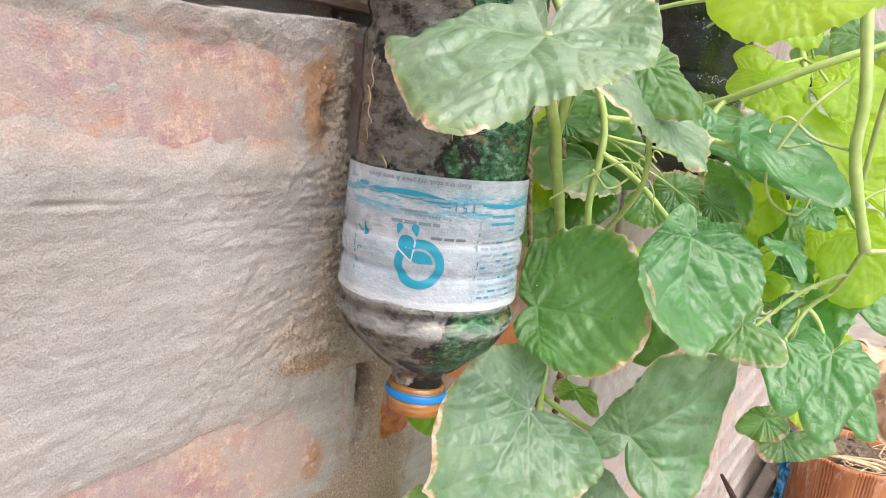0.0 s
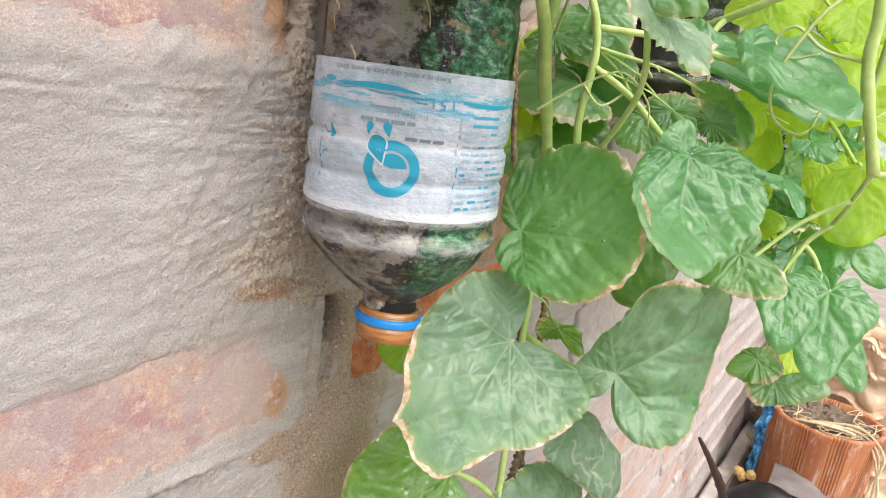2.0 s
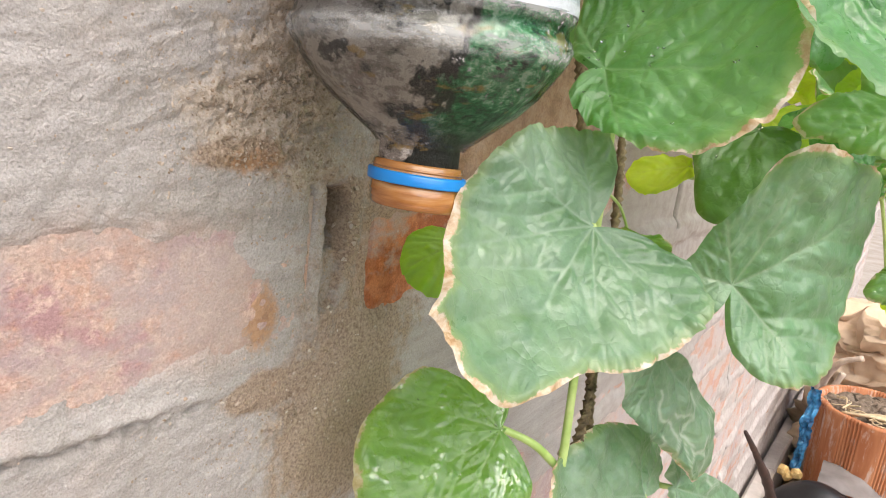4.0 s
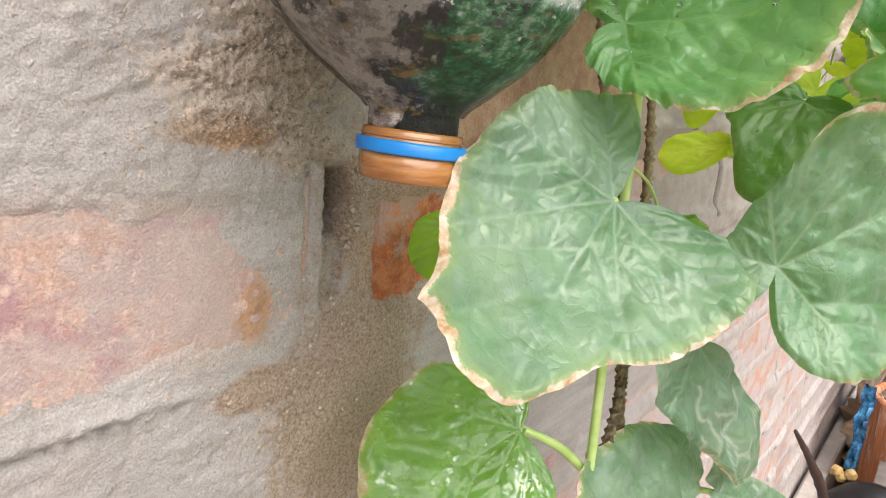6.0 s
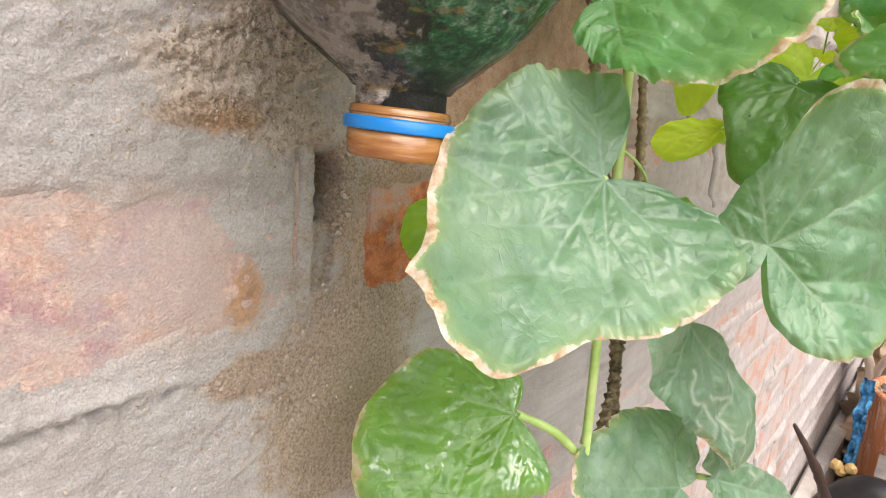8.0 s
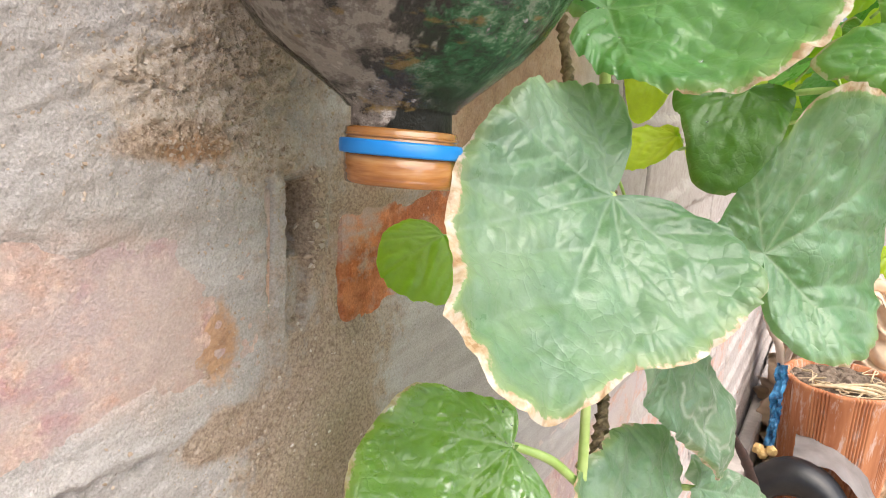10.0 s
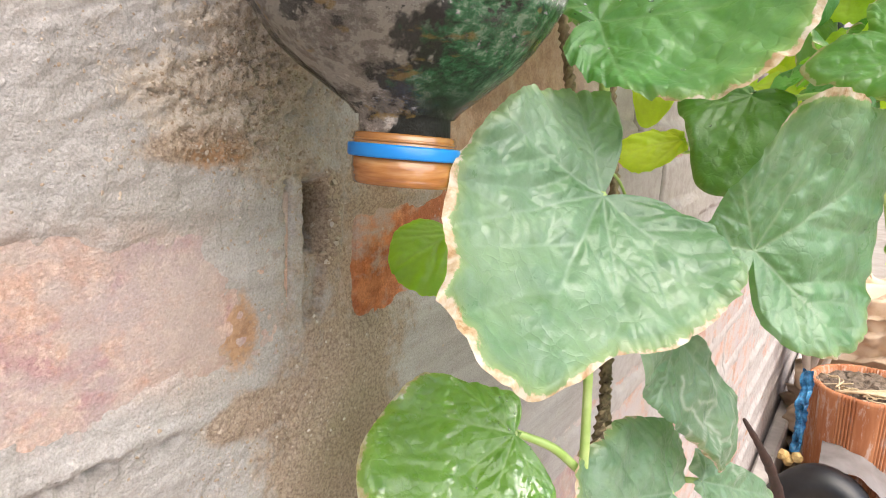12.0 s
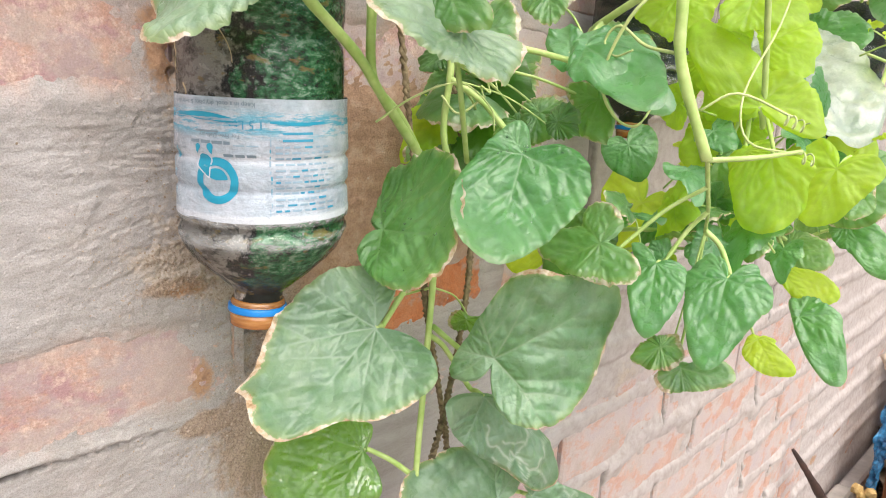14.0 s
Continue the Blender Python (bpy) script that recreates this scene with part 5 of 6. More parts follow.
leaf((0.222, 0.620, 1.192), (-0.73, 0.14, 0.67), (0.30, -0.81, 0.51), [79, 47, 31, 29, 31, 34, 38, 41, 3, 3, 4, 5, 8, 13, 25, 43], LEAF_LIME, "", owner=far_vine)
leaf((0.227, 0.642, 1.161), (0.27, -0.25, -0.93), (0.21, -0.93, 0.31), [53, 52, 37, 29, 11, 7, 3, 1, 1, 1, 1, 1, 3, 27, 30, 43], LEAF_LIME, "", owner=far_vine)
leaf((0.199, 0.388, 1.284), (-0.33, -0.51, -0.79), (0.10, -0.86, 0.50), [32, 32, 32, 28, 21, 19, 14, 13, 14, 17, 23, 34, 34, 30, 28, 30], LEAF_LIME, "")
leaf((0.126, 0.547, 0.893), (0.41, 0.82, -0.41), (0.89, -0.25, 0.39), [84, 51, 32, 23, 13, 8, 6, 5, 5, 6, 10, 16, 17, 19, 23, 35], LEAF_WAN, "", na=280, nr=70, trails=5)
leaf((0.130, 0.850, 1.246), (0.135, -0.075, -0.100), (0.28, -0.45, 0.85), [150, 118, 82, 60, 52, 48, 40, 22, 6, 20, 40, 52, 62, 70, 92, 122], LEAF_GLARE, "broad leaf with the sky's white glare put into its colour", owner=far_vine, na=280, nr=70)
leaf((0.138, 0.415, 1.247), (0.66, -0.05, -0.75), (0.41, -0.82, 0.41), [31, 26, 20, 18, 17, 16, 10, 8, 8, 9, 13, 15, 14, 14, 18, 34], LEAF_MID, "")
leaf((0.162, 0.528, 1.192), (0.51, -0.47, -0.72), (0.15, -0.77, 0.62), [31, 27, 23, 18, 18, 20, 27, 21, 12, 7, 5, 4, 5, 6, 9, 19], LEAF_MID, "")
leaf((0.134, 0.507, 1.182), (0.09, -0.61, -0.79), (0.15, -0.77, 0.62), [21, 15, 12, 12, 14, 16, 16, 16, 15, 17, 18, 17, 18, 20, 22, 20], LEAF_MID, "")
leaf((0.140, 0.525, 1.218), (0.94, -0.07, -0.33), (0.15, -0.77, 0.62), [76, 27, 15, 12, 12, 14, 13, 15, 22, 27, 24, 18, 17, 18, 24, 45], LEAF_BLUE, "", owner=far_vine)
leaf((0.195, 0.803, 1.044), (0.98, 0.04, -0.19), (0.15, -0.77, 0.62), [49, 40, 24, 12, 6, 5, 5, 5, 7, 13, 10, 9, 9, 10, 15, 33], LEAF_LIME, "", owner=far_vine)
leaf((0.215, 0.901, 1.078), (0.70, -0.35, -0.62), (0.15, -0.77, 0.62), [63, 31, 24, 20, 17, 16, 10, 7, 7, 7, 9, 11, 14, 23, 33, 52], LEAF_BLUE, "", owner=far_vine)
leaf((0.205, 0.563, 1.036), (-0.40, -0.62, -0.68), (0.15, -0.77, 0.62), [17, 21, 16, 12, 11, 9, 9, 10, 14, 13, 14, 16, 16, 16, 15, 17], LEAF_MID, "", owner=far_vine)
leaf((0.216, 0.573, 1.022), (0.97, 0.23, 0.04), (0.15, -0.77, 0.62), [33, 22, 18, 15, 16, 19, 19, 17, 9, 7, 6, 5, 5, 6, 9, 28], LEAF_OLD, "", owner=far_vine)
leaf((0.202, 0.747, 0.995), (0.70, -0.36, -0.62), (0.15, -0.77, 0.62), [34, 28, 22, 18, 12, 9, 8, 7, 5, 4, 4, 5, 8, 14, 16, 39], LEAF_LIME, "", owner=far_vine)
leaf((0.096, 0.493, 1.039), (0.86, -0.20, -0.47), (0.15, -0.77, 0.62), [24, 8, 7, 8, 10, 14, 15, 14, 10, 5, 4, 4, 5, 9, 15, 17], LEAF_WET, "")
leaf((0.162, 0.487, 1.179), (0.93, -0.10, -0.36), (0.15, -0.77, 0.62), [17, 13, 11, 9, 8, 7, 7, 7, 10, 11, 16, 16, 14, 14, 13, 13], LEAF_SHADED, "")
leaf((0.176, 0.680, 1.152), (0.23, -0.58, -0.78), (0.15, -0.77, 0.62), [52, 13, 5, 3, 3, 3, 3, 5, 14, 21, 15, 13, 13, 13, 17, 28], LEAF_MID, "", owner=far_vine)
leaf((0.156, 0.809, 1.291), (0.83, -0.24, -0.50), (0.15, -0.77, 0.62), [41, 38, 29, 23, 20, 21, 24, 14, 11, 9, 7, 7, 7, 10, 19, 26], LEAF_LIME, "", owner=far_vine)
leaf((0.138, 0.655, 1.265), (0.52, -0.47, -0.72), (0.15, -0.77, 0.62), [26, 30, 20, 17, 17, 17, 20, 32, 34, 26, 20, 19, 15, 14, 15, 20], LEAF_LIME, "", owner=far_vine)
leaf((0.157, 0.711, 1.245), (0.64, -0.40, -0.66), (0.15, -0.77, 0.62), [31, 25, 19, 14, 13, 14, 18, 17, 20, 20, 14, 13, 13, 16, 17, 21], LEAF_LIME, "", owner=far_vine)
leaf((0.155, 0.709, 1.175), (-0.04, -0.63, -0.78), (0.15, -0.77, 0.62), [43, 38, 25, 20, 17, 18, 22, 13, 8, 7, 7, 8, 9, 12, 22, 34], LEAF_LIME, "", owner=far_vine)
leaf((0.221, 0.812, 1.124), (0.46, -0.50, -0.74), (0.15, -0.77, 0.62), [23, 25, 16, 14, 13, 14, 17, 25, 49, 73, 56, 37, 30, 29, 25, 22], LEAF_LIME, "", owner=far_vine)
leaf((0.060, 0.493, 1.215), (0.95, 0.29, 0.12), (0.15, -0.77, 0.62), [35, 25, 18, 14, 13, 14, 18, 17, 19, 15, 8, 6, 6, 6, 8, 16], LEAF_SHADED, "")
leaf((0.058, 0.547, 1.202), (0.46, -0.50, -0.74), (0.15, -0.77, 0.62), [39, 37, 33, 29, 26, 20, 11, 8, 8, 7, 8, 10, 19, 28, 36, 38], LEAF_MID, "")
leaf((0.065, 0.525, 1.169), (0.60, -0.42, -0.68), (0.15, -0.77, 0.62), [30, 27, 29, 23, 21, 19, 10, 8, 7, 7, 8, 11, 22, 23, 28, 28], LEAF_SHADED, "")
leaf((0.120, 0.504, 1.176), (0.33, -0.55, -0.77), (0.15, -0.77, 0.62), [23, 22, 22, 17, 15, 9, 7, 7, 7, 7, 9, 13, 19, 21, 23, 21], LEAF_MID, "")
leaf((0.202, 0.663, 1.159), (0.78, -0.29, -0.56), (0.15, -0.77, 0.62), [56, 49, 37, 21, 15, 13, 9, 7, 6, 6, 7, 12, 17, 17, 21, 32], LEAF_LIME, "", owner=far_vine)
leaf((0.198, 0.686, 1.237), (0.75, -0.32, -0.58), (0.15, -0.77, 0.62), [43, 33, 20, 11, 9, 8, 9, 12, 14, 12, 13, 17, 29, 30, 33, 35], LEAF_LIME, "", owner=far_vine)
leaf((0.178, 0.708, 1.260), (0.97, 0.01, -0.23), (0.15, -0.77, 0.62), [31, 22, 17, 16, 13, 10, 9, 10, 12, 16, 16, 20, 19, 23, 29, 29], LEAF_LIME, "", owner=far_vine)
leaf((0.151, 0.912, 1.256), (0.95, -0.05, -0.31), (0.15, -0.77, 0.62), [43, 29, 22, 16, 12, 10, 11, 13, 20, 21, 27, 32, 33, 41, 45, 51], LEAF_BLUE, "", owner=far_vine)
leaf((0.241, 0.790, 1.129), (0.52, -0.47, -0.71), (0.15, -0.77, 0.62), [29, 30, 18, 14, 13, 13, 11, 12, 15, 17, 14, 14, 16, 16, 18, 25], LEAF_MID, "", owner=far_vine)
leaf((0.181, 0.856, 1.060), (0.92, -0.12, -0.38), (0.15, -0.77, 0.62), [40, 32, 24, 19, 18, 20, 18, 14, 12, 13, 17, 17, 18, 22, 30, 38], LEAF_MID, "", owner=far_vine)


LOBED = [48, 40, 34, 35, 36, 30, 24, 14, 5, 14, 24, 31, 36, 34, 33, 40]
for at, axis, size, m in (((0.146, 0.640, 1.262), (0.5, -0.3, -0.8), 0.85, LEAF_LIME), ((0.200, 0.640, 1.262), (0.9, -0.1, -0.3), 0.8, LEAF_LIME), ((0.118, 0.62, 1.235), (-0.3, -0.4, -0.8), 0.7, LEAF_MID),
                          ((0.172, 0.655, 1.222), (0.2, -0.3, -0.9), 0.6, LEAF_LIME), ((0.075, 0.585, 1.262), (0.3, -0.2, -0.9), 0.6, LEAF_MID), ((0.150, 0.62, 1.312), (0.6, -0.3, -0.7), 0.9, LEAF_LIME)):
    leaf(at, axis, (0.25, -0.75, 0.6), [q * size for q in LOBED], m, "", owner=far_vine)


def tendril(points, owner, coils=0, r=0.0007):
    pts = [Vector(p) for p in points]
    if coils:
        d = (pts[-1] - pts[-2]).normalized()
        a = d.orthogonal().normalized()
        b = d.cross(a)
        e = pts[-1]
        for k in range(coils * 8):
            t = k / 8 * 2 * math.pi
            pts.append(e + d * 0.0012 * k / 2 + (a * math.cos(t) + b * math.sin(t)) * 0.003 - a * 0.003)
    tube("tendril", pts, r, r * 0.6, TENDRIL, owner, sides=6, steps=5)


tendril([(0.10, 0.405, 1.175), (0.115, 0.42, 1.19), (0.125, 0.445, 1.198), (0.135, 0.46, 1.185), (0.137, 0.462, 1.172)], vine)
tendril([(0.225, 0.50, 1.218), (0.205, 0.50, 1.222), (0.190, 0.498, 1.232), (0.182, 0.497, 1.224), (0.192, 0.492, 1.216), (0.205, 0.488, 1.219)], far_vine, 0, 0.0010)
tendril([(0.215, 0.50, 1.255), (0.20, 0.49, 1.235), (0.187, 0.49, 1.205), (0.190, 0.50, 1.185), (0.205, 0.50, 1.18), (0.21, 0.51, 1.195)], far_vine, 0, 0.0011)
tendril([(0.23, 0.52, 1.19), (0.245, 0.53, 1.20), (0.265, 0.55, 1.19)], far_vine, 3)
tendril([(0.22, 0.66, 1.28), (0.235, 0.60, 1.24), (0.24, 0.55, 1.20), (0.25, 0.54, 1.175), (0.27, 0.56, 1.17)], far_vine, 2)
tendril([(0.10, 0.455, 1.19), (0.11, 0.46, 1.18), (0.12, 0.47, 1.19)], vine, 4)


def small_leaf_meshes():
    out = []
    for k, r in enumerate(([46, 38, 30, 28, 29, 30, 26, 14, 4, 14, 26, 31, 30, 28, 31, 39], [52, 40, 31, 33, 36, 38, 36, 20, 5, 18, 33, 37, 36, 32, 30, 41],
                           [40, 36, 34, 33, 32, 33, 30, 20, 6, 22, 31, 33, 34, 33, 34, 36], [50, 33, 26, 30, 27, 30, 22, 10, 3, 12, 24, 30, 26, 30, 27, 34])):
        v, f, at = leaf_mesh(r, na=96, nr=24, seed=300 + k, cup=0.05 + 0.03 * (k % 2), ruffle=0.07, droop=0.25 * (k % 3))
        p, g = tube_data(smooth_path([(0, 0, -0.0006), (0, -0.006, -0.006), (0.002, -0.014, -0.022), (0.004, -0.022, -0.045)], 5), 0.0010, 0.0013, 6)
        out.append((v, f, at, p, g))
    return out


SMALL = small_leaf_meshes()
MESHES = {}


def small_leaf(owner, at, axis, normal, material, kind, size):
    if (kind, material.name) not in MESHES:
        v, f, attrs_, p, g = SMALL[kind]
        MESHES[kind, material.name] = link_mesh("leaf", v, f, material, owner, attributes=attrs_), link_mesh("petiole", [Vector(q) for q in p], g, STEM)
        ob, st = MESHES[kind, material.name]
        st.parent = ob
    else:
        a, b = MESHES[kind, material.name]
        ob, st = new("leaf", a.data), new("petiole", b.data)
        ob.parent, st.parent = owner, ob
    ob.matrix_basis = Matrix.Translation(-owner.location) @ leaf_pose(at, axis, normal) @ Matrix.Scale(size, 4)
    return ob


def thicket(owner, amount, xs, ys, zs, choice, sizes, seed):
    rng = random.Random(seed)
    for _ in range(amount):
        at = (rng.uniform(*xs), rng.uniform(*ys), rng.uniform(*zs))
        normal = (rng.uniform(-0.3, 0.6), rng.uniform(-1.0, 0.1), rng.uniform(0.1, 1.0))
        axis = (rng.uniform(-0.6, 0.8), rng.uniform(-0.7, 0.3), rng.uniform(-1.2, 0.1))
        small_leaf(owner, at, axis, normal, rng.choice(choice), rng.randrange(4), rng.uniform(*sizes))


thicket(vine, 9, (0.02, 0.07), (0.50, 0.60), (1.15, 1.235), [LEAF_MID, LEAF_MID, LEAF_LIME, LEAF_SHADED], (0.8, 1.2), 5)
thicket(far_vine, 16, (0.15, 0.23), (0.59, 0.69), (1.065, 1.15), [LEAF_BLUE, LEAF_BLUE, LEAF_MID, LEAF_LIME], (0.40, 0.66), 12)
thicket(far_vine, 46, (0.10, 0.28), (0.68, 1.05), (1.10, 1.50), [LEAF_LIME, LEAF_LIME, LEAF_BLUE, LEAF_MID], (0.6, 1.1), 6)
thicket(far_vine, 60, (0.03, 0.34), (1.05, 1.9), (1.06, 1.65), [LEAF_LIME, LEAF_MID, LEAF_BLUE, LEAF_LIME], (0.7, 1.2), 7)

thicket(far_vine, 34, (0.12, 0.22), (0.60, 0.80), (1.08, 1.22), [LEAF_MID, LEAF_BLUE, LEAF_LIME, LEAF_BLUE], (0.35, 0.7), 9)
small_leaf(far_vine, (0.062, 0.62, 1.108), (-0.05, -0.35, -0.93), (0.35, -0.85, 0.35), LEAF_LIME, 1, 0.62)
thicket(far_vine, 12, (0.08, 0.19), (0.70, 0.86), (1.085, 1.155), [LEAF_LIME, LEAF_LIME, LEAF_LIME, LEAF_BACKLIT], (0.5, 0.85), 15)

# ---- background things ----
def clay_pot():
    pot = thing("clay_pot", (0.232, 2.125, 0.0), "tall grooved terracotta pot with dry soil and pale roots", "pot")
    groove = lambda t, z: -0.0045 * (max(0, math.sin(t * 9)) ** 0.5 * (abs(math.sin(t * 54)) > 0.6))
    prof = [(0.102, 0.0), (0.106, 0.004), (0.124, 0.20), (0.134, 0.415), (0.138, 0.427), (0.138, 0.434), (0.132, 0.437), (0.125, 0.434), (0.122, 0.40)]
    v, f = lathe(prof, 540, ripple=groove, caps=False)
    link_mesh("body", v, f, CLAY, pot)
    v, f = lathe([(0.126 - 0.004 * k, 0.418 + 0.010 * (k / 31) ** 0.5) for k in range(32)], 72, ripple=lambda t, z: 0.002 * math.sin(5 * t))
    v = [(x, y, z + 0.012 * noise.noise(Vector((x, y, 0)) * 45) + 0.008 * noise.noise(Vector((x, y, 5)) * 110)) for x, y, z in v]
    link_mesh("soil", v, f, SOIL, pot)
    rng = random.Random(2)
    for k in range(18):
        a = rng.uniform(3.0, 6.2)
        pts = []
        for q in range(5):
            a += rng.uniform(-0.5, 0.7)
            r = rng.uniform(0.05, 0.108)
            pts.append(Vector((0.232 + 1.2 * r * math.cos(a), 2.125 + 1.2 * r * math.sin(a), rng.uniform(0.428, 0.446))))
        tube("root", pts, 0.0022, 0.001, ROOT, pot)
    for d in (0.0, 0.012, -0.010):
        tube("dry_vine", [(0.17 + d, 2.02, 0.436), (0.24, 2.03 + d, 0.448), (0.315, 2.06, 0.440 + d), (0.362 + d, 2.05, 0.40), (0.372 - d, 2.03, 0.30), (0.362 + d, 2.02, 0.20)], 0.004, 0.003, ROOT, pot, wobble=0.3)


clay_pot()
fork = thing("dry_branch", (0.10, 2.28, 0.0), "pale forked dry branch standing behind the pot", "branch")
tube("branch", [(0.10, 2.28, 0.0), (0.098, 2.275, 0.25), (0.078, 2.24, 0.43), (0.050, 2.21, 0.50), (0.032, 2.20, 0.54)], 0.014, 0.010, DEADWOOD, fork, wobble=0.25)
tube("twig", [(0.090, 2.26, 0.36), (0.100, 2.235, 0.44), (0.125, 2.205, 0.50), (0.170, 2.19, 0.53)], 0.011, 0.007, DEADWOOD, fork, wobble=0.25)
tube("twig", [(0.095, 2.262, 0.33), (0.120, 2.25, 0.41), (0.135, 2.245, 0.46)], 0.010, 0.008, DEADWOOD, fork, wobble=0.25)

stick = thing("driftwood", (0.10, 1.78, 0.0), "dark crooked stick standing by the wall", "stick")
tube("branch", [(0.11, 1.80, 0.0), (0.10, 1.77, 0.20), (0.08, 1.70, 0.33), (0.05, 1.64, 0.42), (0.02, 1.597, 0.487)], 0.019, 0.004, BARK, stick, wobble=0.3)

film_bag = thing("plastic_bag", (0.095, 2.03, 0.25), "crumpled blue plastic strip hanging by the pot", "bag")


def crumpled(w, h, nx, nz, amp, seed):
    xs, zs = np.meshgrid(np.linspace(-w / 2, w / 2, nx), np.linspace(0, h, nz))
    d = amp * (fbm(xs * 30 + 9, zs * 30, seed, 4) + 0.6 * np.abs(fbm(xs * 60, zs * 14, seed + 3, 3)))
    idx = np.arange(nx * nz).reshape(nz, nx)
    faces = np.stack([idx[:-1, :-1], idx[:-1, 1:], idx[1:, 1:], idx[1:, :-1]], -1).reshape(-1, 4)
    return np.stack([xs + d * 0.4, d, zs], -1).reshape(-1, 3).tolist(), faces.tolist()


v, f = crumpled(0.026, 0.22, 30, 90, 0.045, 7)
link_mesh("film", v, f, BLUE_BAG, film_bag)


# ---- ropes ----
def rope(points, radius, label):
    path = smooth_path(points, 24)
    r = thing("rope", path[0], label, "rope")
    at = path[0]
    total = 0.0
    strands = [[], []]
    for i, q in enumerate(path):
        d = (path[min(i + 1, len(path) - 1)] - path[max(i - 1, 0)]).normalized()
        total += (q - path[max(i - 1, 0)]).length
        a = d.cross(Vector((0.2, 0.9, 0.1))).normalized()
        b = d.cross(a)
        for k in (0, 1):
            t = total / 0.0085 * 2 * math.pi + k * math.pi
            strands[k].append(q - at + (a * math.cos(t) + b * math.sin(t)) * radius * 0.55)
    for s_ in strands:
        v, f = tube_data(s_, radius * 0.62, radius * 0.62, 7)
        link_mesh("strand", v, f, ROPE, r)


rope([(0.035, 0.46, 1.34), (0.045, 0.475, 1.20), (0.062, 0.478, 1.10), (0.078, 0.472, 1.045), (0.090, 0.485, 0.95), (0.088, 0.495, 0.88), (0.075, 0.50, 0.80)], 0.0027, "thin twisted brown rope hanging beside the vine")
rope([(0.03, 0.52, 1.34), (0.050, 0.515, 1.20), (0.066, 0.525, 1.09), (0.080, 0.505, 1.02), (0.092, 0.475, 0.955), (0.09, 0.46, 0.91)], 0.0027, "thin twisted brown rope tied to the stem")

# ---- clutter by the pot ----
sack = thing("paper_sack", (0.30, 2.45, 0.0), "crumpled brown paper sack behind the pot", "sack")


def lumpy(rx, ry, h, amp, seed, nu=64, nv=40, top=0.55):
    verts, faces = [], []
    for j in range(nv + 1):
        k = j / nv
        z = h * min(1.0, k * 1.25)
        w = (1 - 0.25 * k) if k < 0.8 else (1 - 0.25 * k) * math.cos((k - 0.8) / 0.2 * 1.5)
        for i in range(nu):
            t = 2 * math.pi * i / nu
            d = Vector((math.cos(t), math.sin(t), z * 4))
            c = 1 + 0.26 * (((z * 13 + 1.1 * noise.noise(d * 1.3 + Vector((0, 0, seed))) + 8) % 1.0) ** 1.6) + amp * (0.5 * noise.noise(d * 2.2 + Vector((seed, 0, 0))) + 0.9 * abs(noise.noise(d * 4 + Vector((0, seed, 0)))) + 0.2 * abs(noise.noise(d * 10 + Vector((seed, seed, 0)))))
            verts.append((rx * w * c * math.cos(t), ry * w * c * math.sin(t), z * (1 + 0.12 * noise.noise(d * 3))))
    for j in range(nv):
        for i in range(nu):
            faces.append((j * nu + i, j * nu + (i + 1) % nu, (j + 1) * nu + (i + 1) % nu, (j + 1) * nu + i))
    return verts, faces


v, f = lumpy(0.22, 0.16, 0.60, 0.4, 3, 120, 170)
link_mesh("paper", v, f, PAPER, sack)
rim = []
for k in range(25):
    t = 2 * math.pi * k / 24
    rim.append(Vector((0.30 + 0.15 * math.cos(t) + 0.02 * math.sin(5 * t), 2.45 + 0.11 * math.sin(t) + 0.02 * math.cos(4 * t), 0.60 + 0.03 * math.sin(3 * t))))
tube("rolled_rim", rim, 0.020, 0.018, PAPER, sack, "folded-over paper edge", wobble=0.12)
tyre = thing("tyre_piece", (0.17, 1.86, 0.0), "cut black rubber tyre piece lying by the pot", "tyre")
v, f = [], []
for i in range(49):
    t = math.pi * i / 48
    for k in range(12):
        q = 2 * math.pi * k / 12
        rr = 0.118 + 0.030 * math.cos(q)
        v.append((rr * math.cos(t), 0.05 * math.sin(q) + 0.03 * math.sin(t), max(rr * math.sin(t) * 1.45 + 0.085, 0)))
for i in range(48):
    for k in range(12):
        f.append((i * 12 + k, i * 12 + (k + 1) % 12, (i + 1) * 12 + (k + 1) % 12, (i + 1) * 12 + k))
link_mesh("tread", v, f, RUBBER, tyre)

drape = thing("plastic_sheet", (0.19, 1.93, 0.0), "dusty grey plastic sheet over the tyre piece", "sheet")
v, f = [], []
for i in range(41):
    t = math.pi * (0.02 + 0.56 * i / 40)
    for k in range(15):
        y = -0.03 + 0.13 * k / 14
        rr = 0.152 + 0.005 * noise.noise(Vector((i * 0.2, k * 0.3, 1))) + 0.010 * k / 14
        v.append((rr * math.cos(t), y, rr * math.sin(t) * 1.35 + 0.09))
for i in range(40):
    for k in range(14):
        f.append((i * 15 + k, i * 15 + k + 1, (i + 1) * 15 + k + 1, (i + 1) * 15 + k))
link_mesh("film", v, f, SHEET, drape)
flowers = thing("dried_flowers", (0.085, 1.99, 0.245), "small dried yellow flower heads hanging on the blue film", "flowers")
for k, (dx, dz) in enumerate(((0, 0), (0.018, 0.012), (-0.012, 0.008))):
    bm = bmesh.new()
    bmesh.ops.create_icosphere(bm, subdivisions=2, radius=0.014)
    for q in bm.verts:
        q.co *= 1 + 0.35 * noise.noise(q.co * 160 + Vector((k, 0, 0)))
        q.co += Vector((dx, 0, dz))
    part("flower", bm, DRY, flowers)

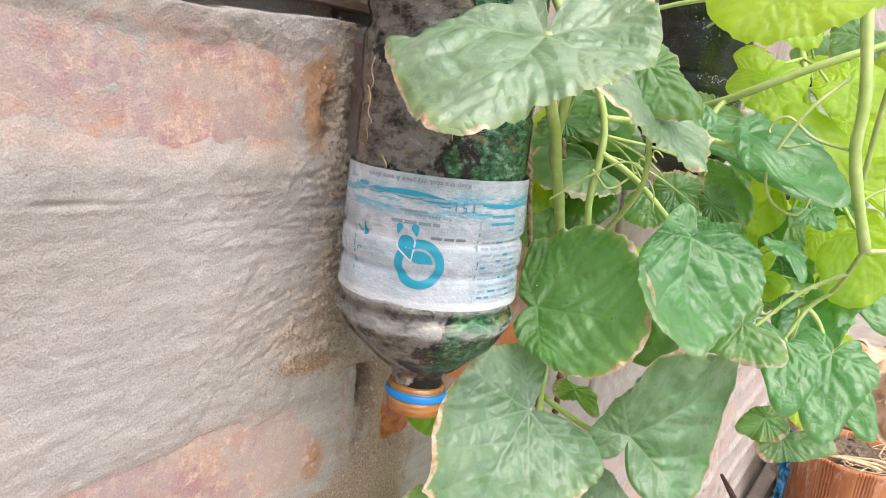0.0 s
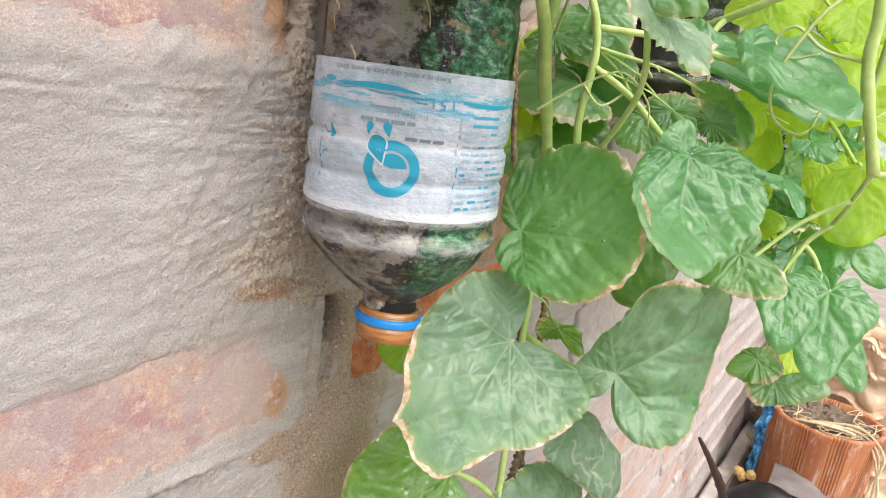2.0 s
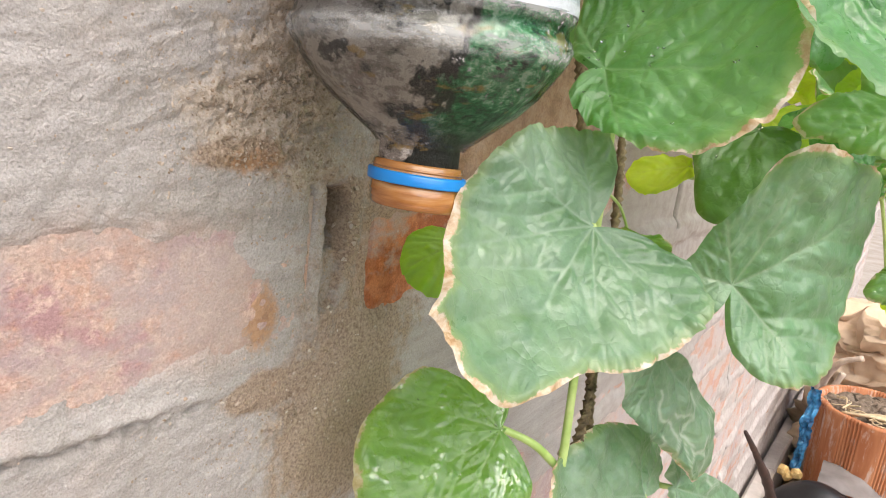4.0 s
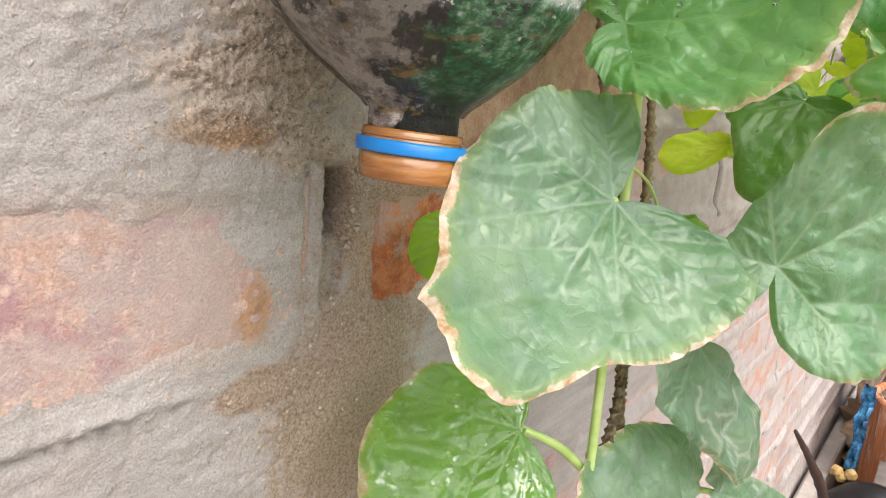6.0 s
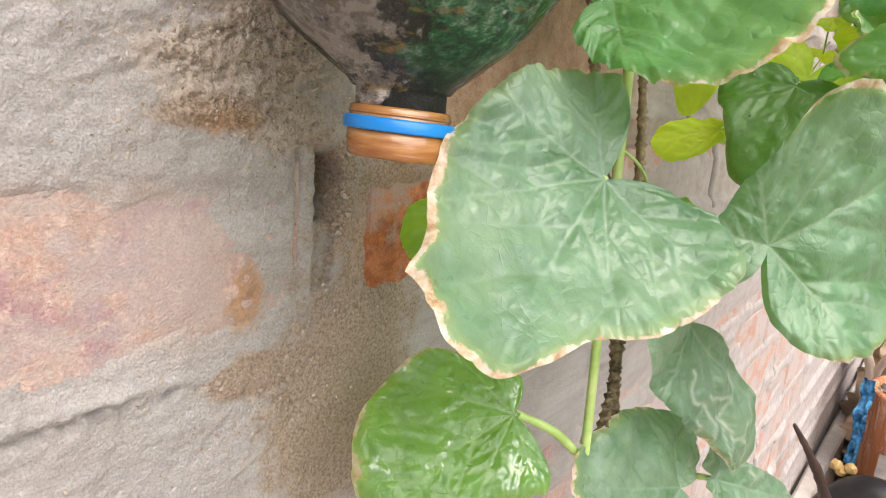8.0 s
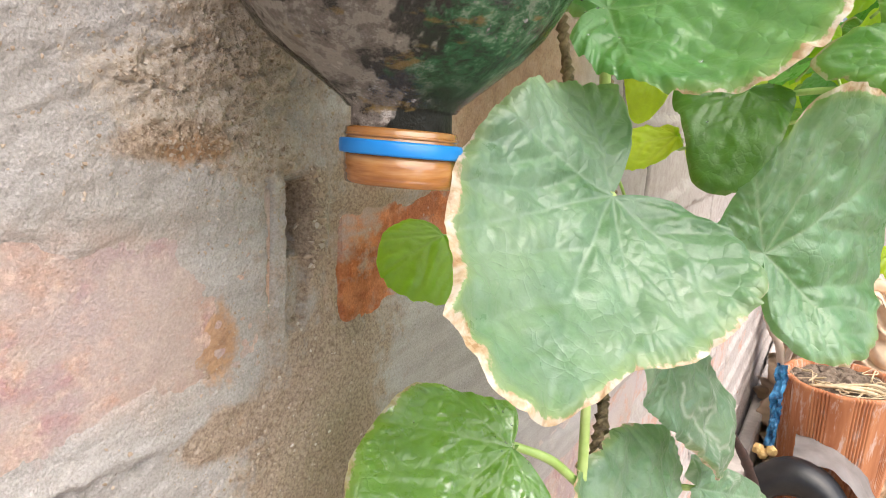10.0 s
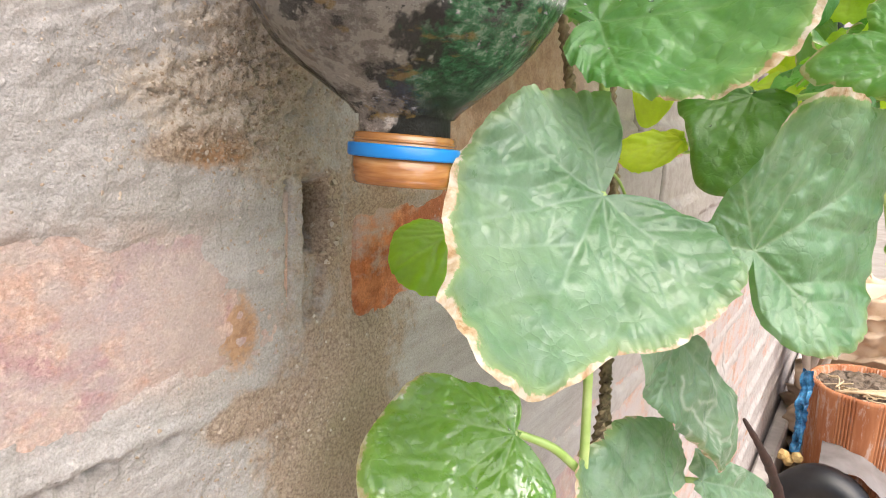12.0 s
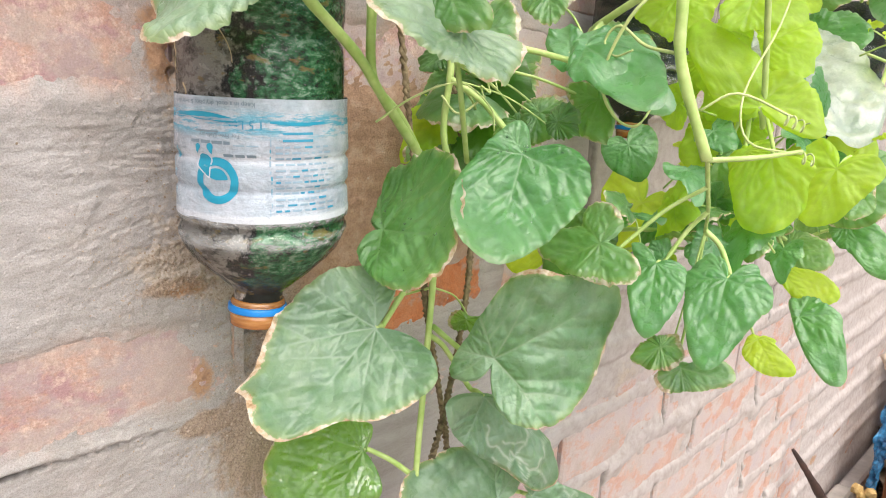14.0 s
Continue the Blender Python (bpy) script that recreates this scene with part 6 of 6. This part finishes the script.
# ---- plinth along the wall's foot ----
rng = random.Random(5)
y = 1.30
while y < 4.2:
    w = rng.uniform(0.34, 0.46)
    ob = part("plinth_block", box_data(0.012 + rng.uniform(-0.003, 0.004), 0.046 + rng.uniform(-0.004, 0.006), y, y + w - 0.008, 0.0, 0.205 + rng.uniform(-0.006, 0.006), 0.006, 0.003, rng), CEMENT, wall)
    y += w

# ---- bricks of the wall ----
rng = random.Random(11)
BRICK_MESHES = {}
far_boxes = []
for c in range(len(BEDS) - 1):
    z0, z1 = BEDS[c] + 0.006, BEDS[c + 1] - 0.006
    if c == FIRST + 1:
        z0, z1 = BEDS[c] + 0.012, BEDS[c + 1] - 0.02
    y = joints(c) - LONG * 3
    while y < 4.9:
        a, b2 = y + 0.006, y + LONG - 0.006
        kind = "orange" if c == FIRST and 0.3 < y < 0.5 else "near" if y < 0.55 else "far"
        key = kind, round(z1 - z0, 3), rng.randrange(4)
        if key not in BRICK_MESHES:
            bm = box_data(-0.10, 0.0, -(LONG / 2 - 0.006), LONG / 2 - 0.006, -(z1 - z0) / 2, (z1 - z0) / 2, 0.0035, 0.0012, rng)
            me = bpy.data.meshes.new("brick")
            bm.to_mesh(me)
            bm.free()
            me.materials.append({"orange": BRICK_ORANGE, "near": BRICK_WASHED, "far": BRICK_FAR}[kind])
            BRICK_MESHES[key] = me
        sunk = -0.015 if c == FIRST + 1 and y < 0.5 else 0.0
        if kind == "orange":
            a += 0.020
            bm = box_data(-0.10, 0.0006, -(b2 - a) / 2, (b2 - a) / 2, -(z1 - z0) / 2, (z1 - z0) / 2, 0.0035, 0.0012, rng)
            bm.to_mesh(BRICK_MESHES[key])
            bm.free()
        m = pose(sunk + rng.uniform(-0.0015, 0.0002), (a + b2) / 2 + rng.uniform(-0.002, 0.002), (z0 + z1) / 2, 0, rng.uniform(-0.3, 0.3), rng.uniform(-0.12, 0.12))
        if -0.6 < y < 2.2:
            ob = new("brick", BRICK_MESHES[key])
            ob.parent = wall
            ob.matrix_basis = m
        else:
            far_boxes.append((BRICK_MESHES[key], m))
        y += LONG
verts, faces = [], []
for me, m in far_boxes:
    n = len(verts)
    verts += [m @ q.co for q in me.vertices]
    faces += [tuple(n + i for i in p.vertices) for p in me.polygons]
rest = link_mesh("brickwork", verts, faces, BRICK_FAR, wall, smooth=False)
tagged(rest, "far salmon brickwork", kind="stuff")
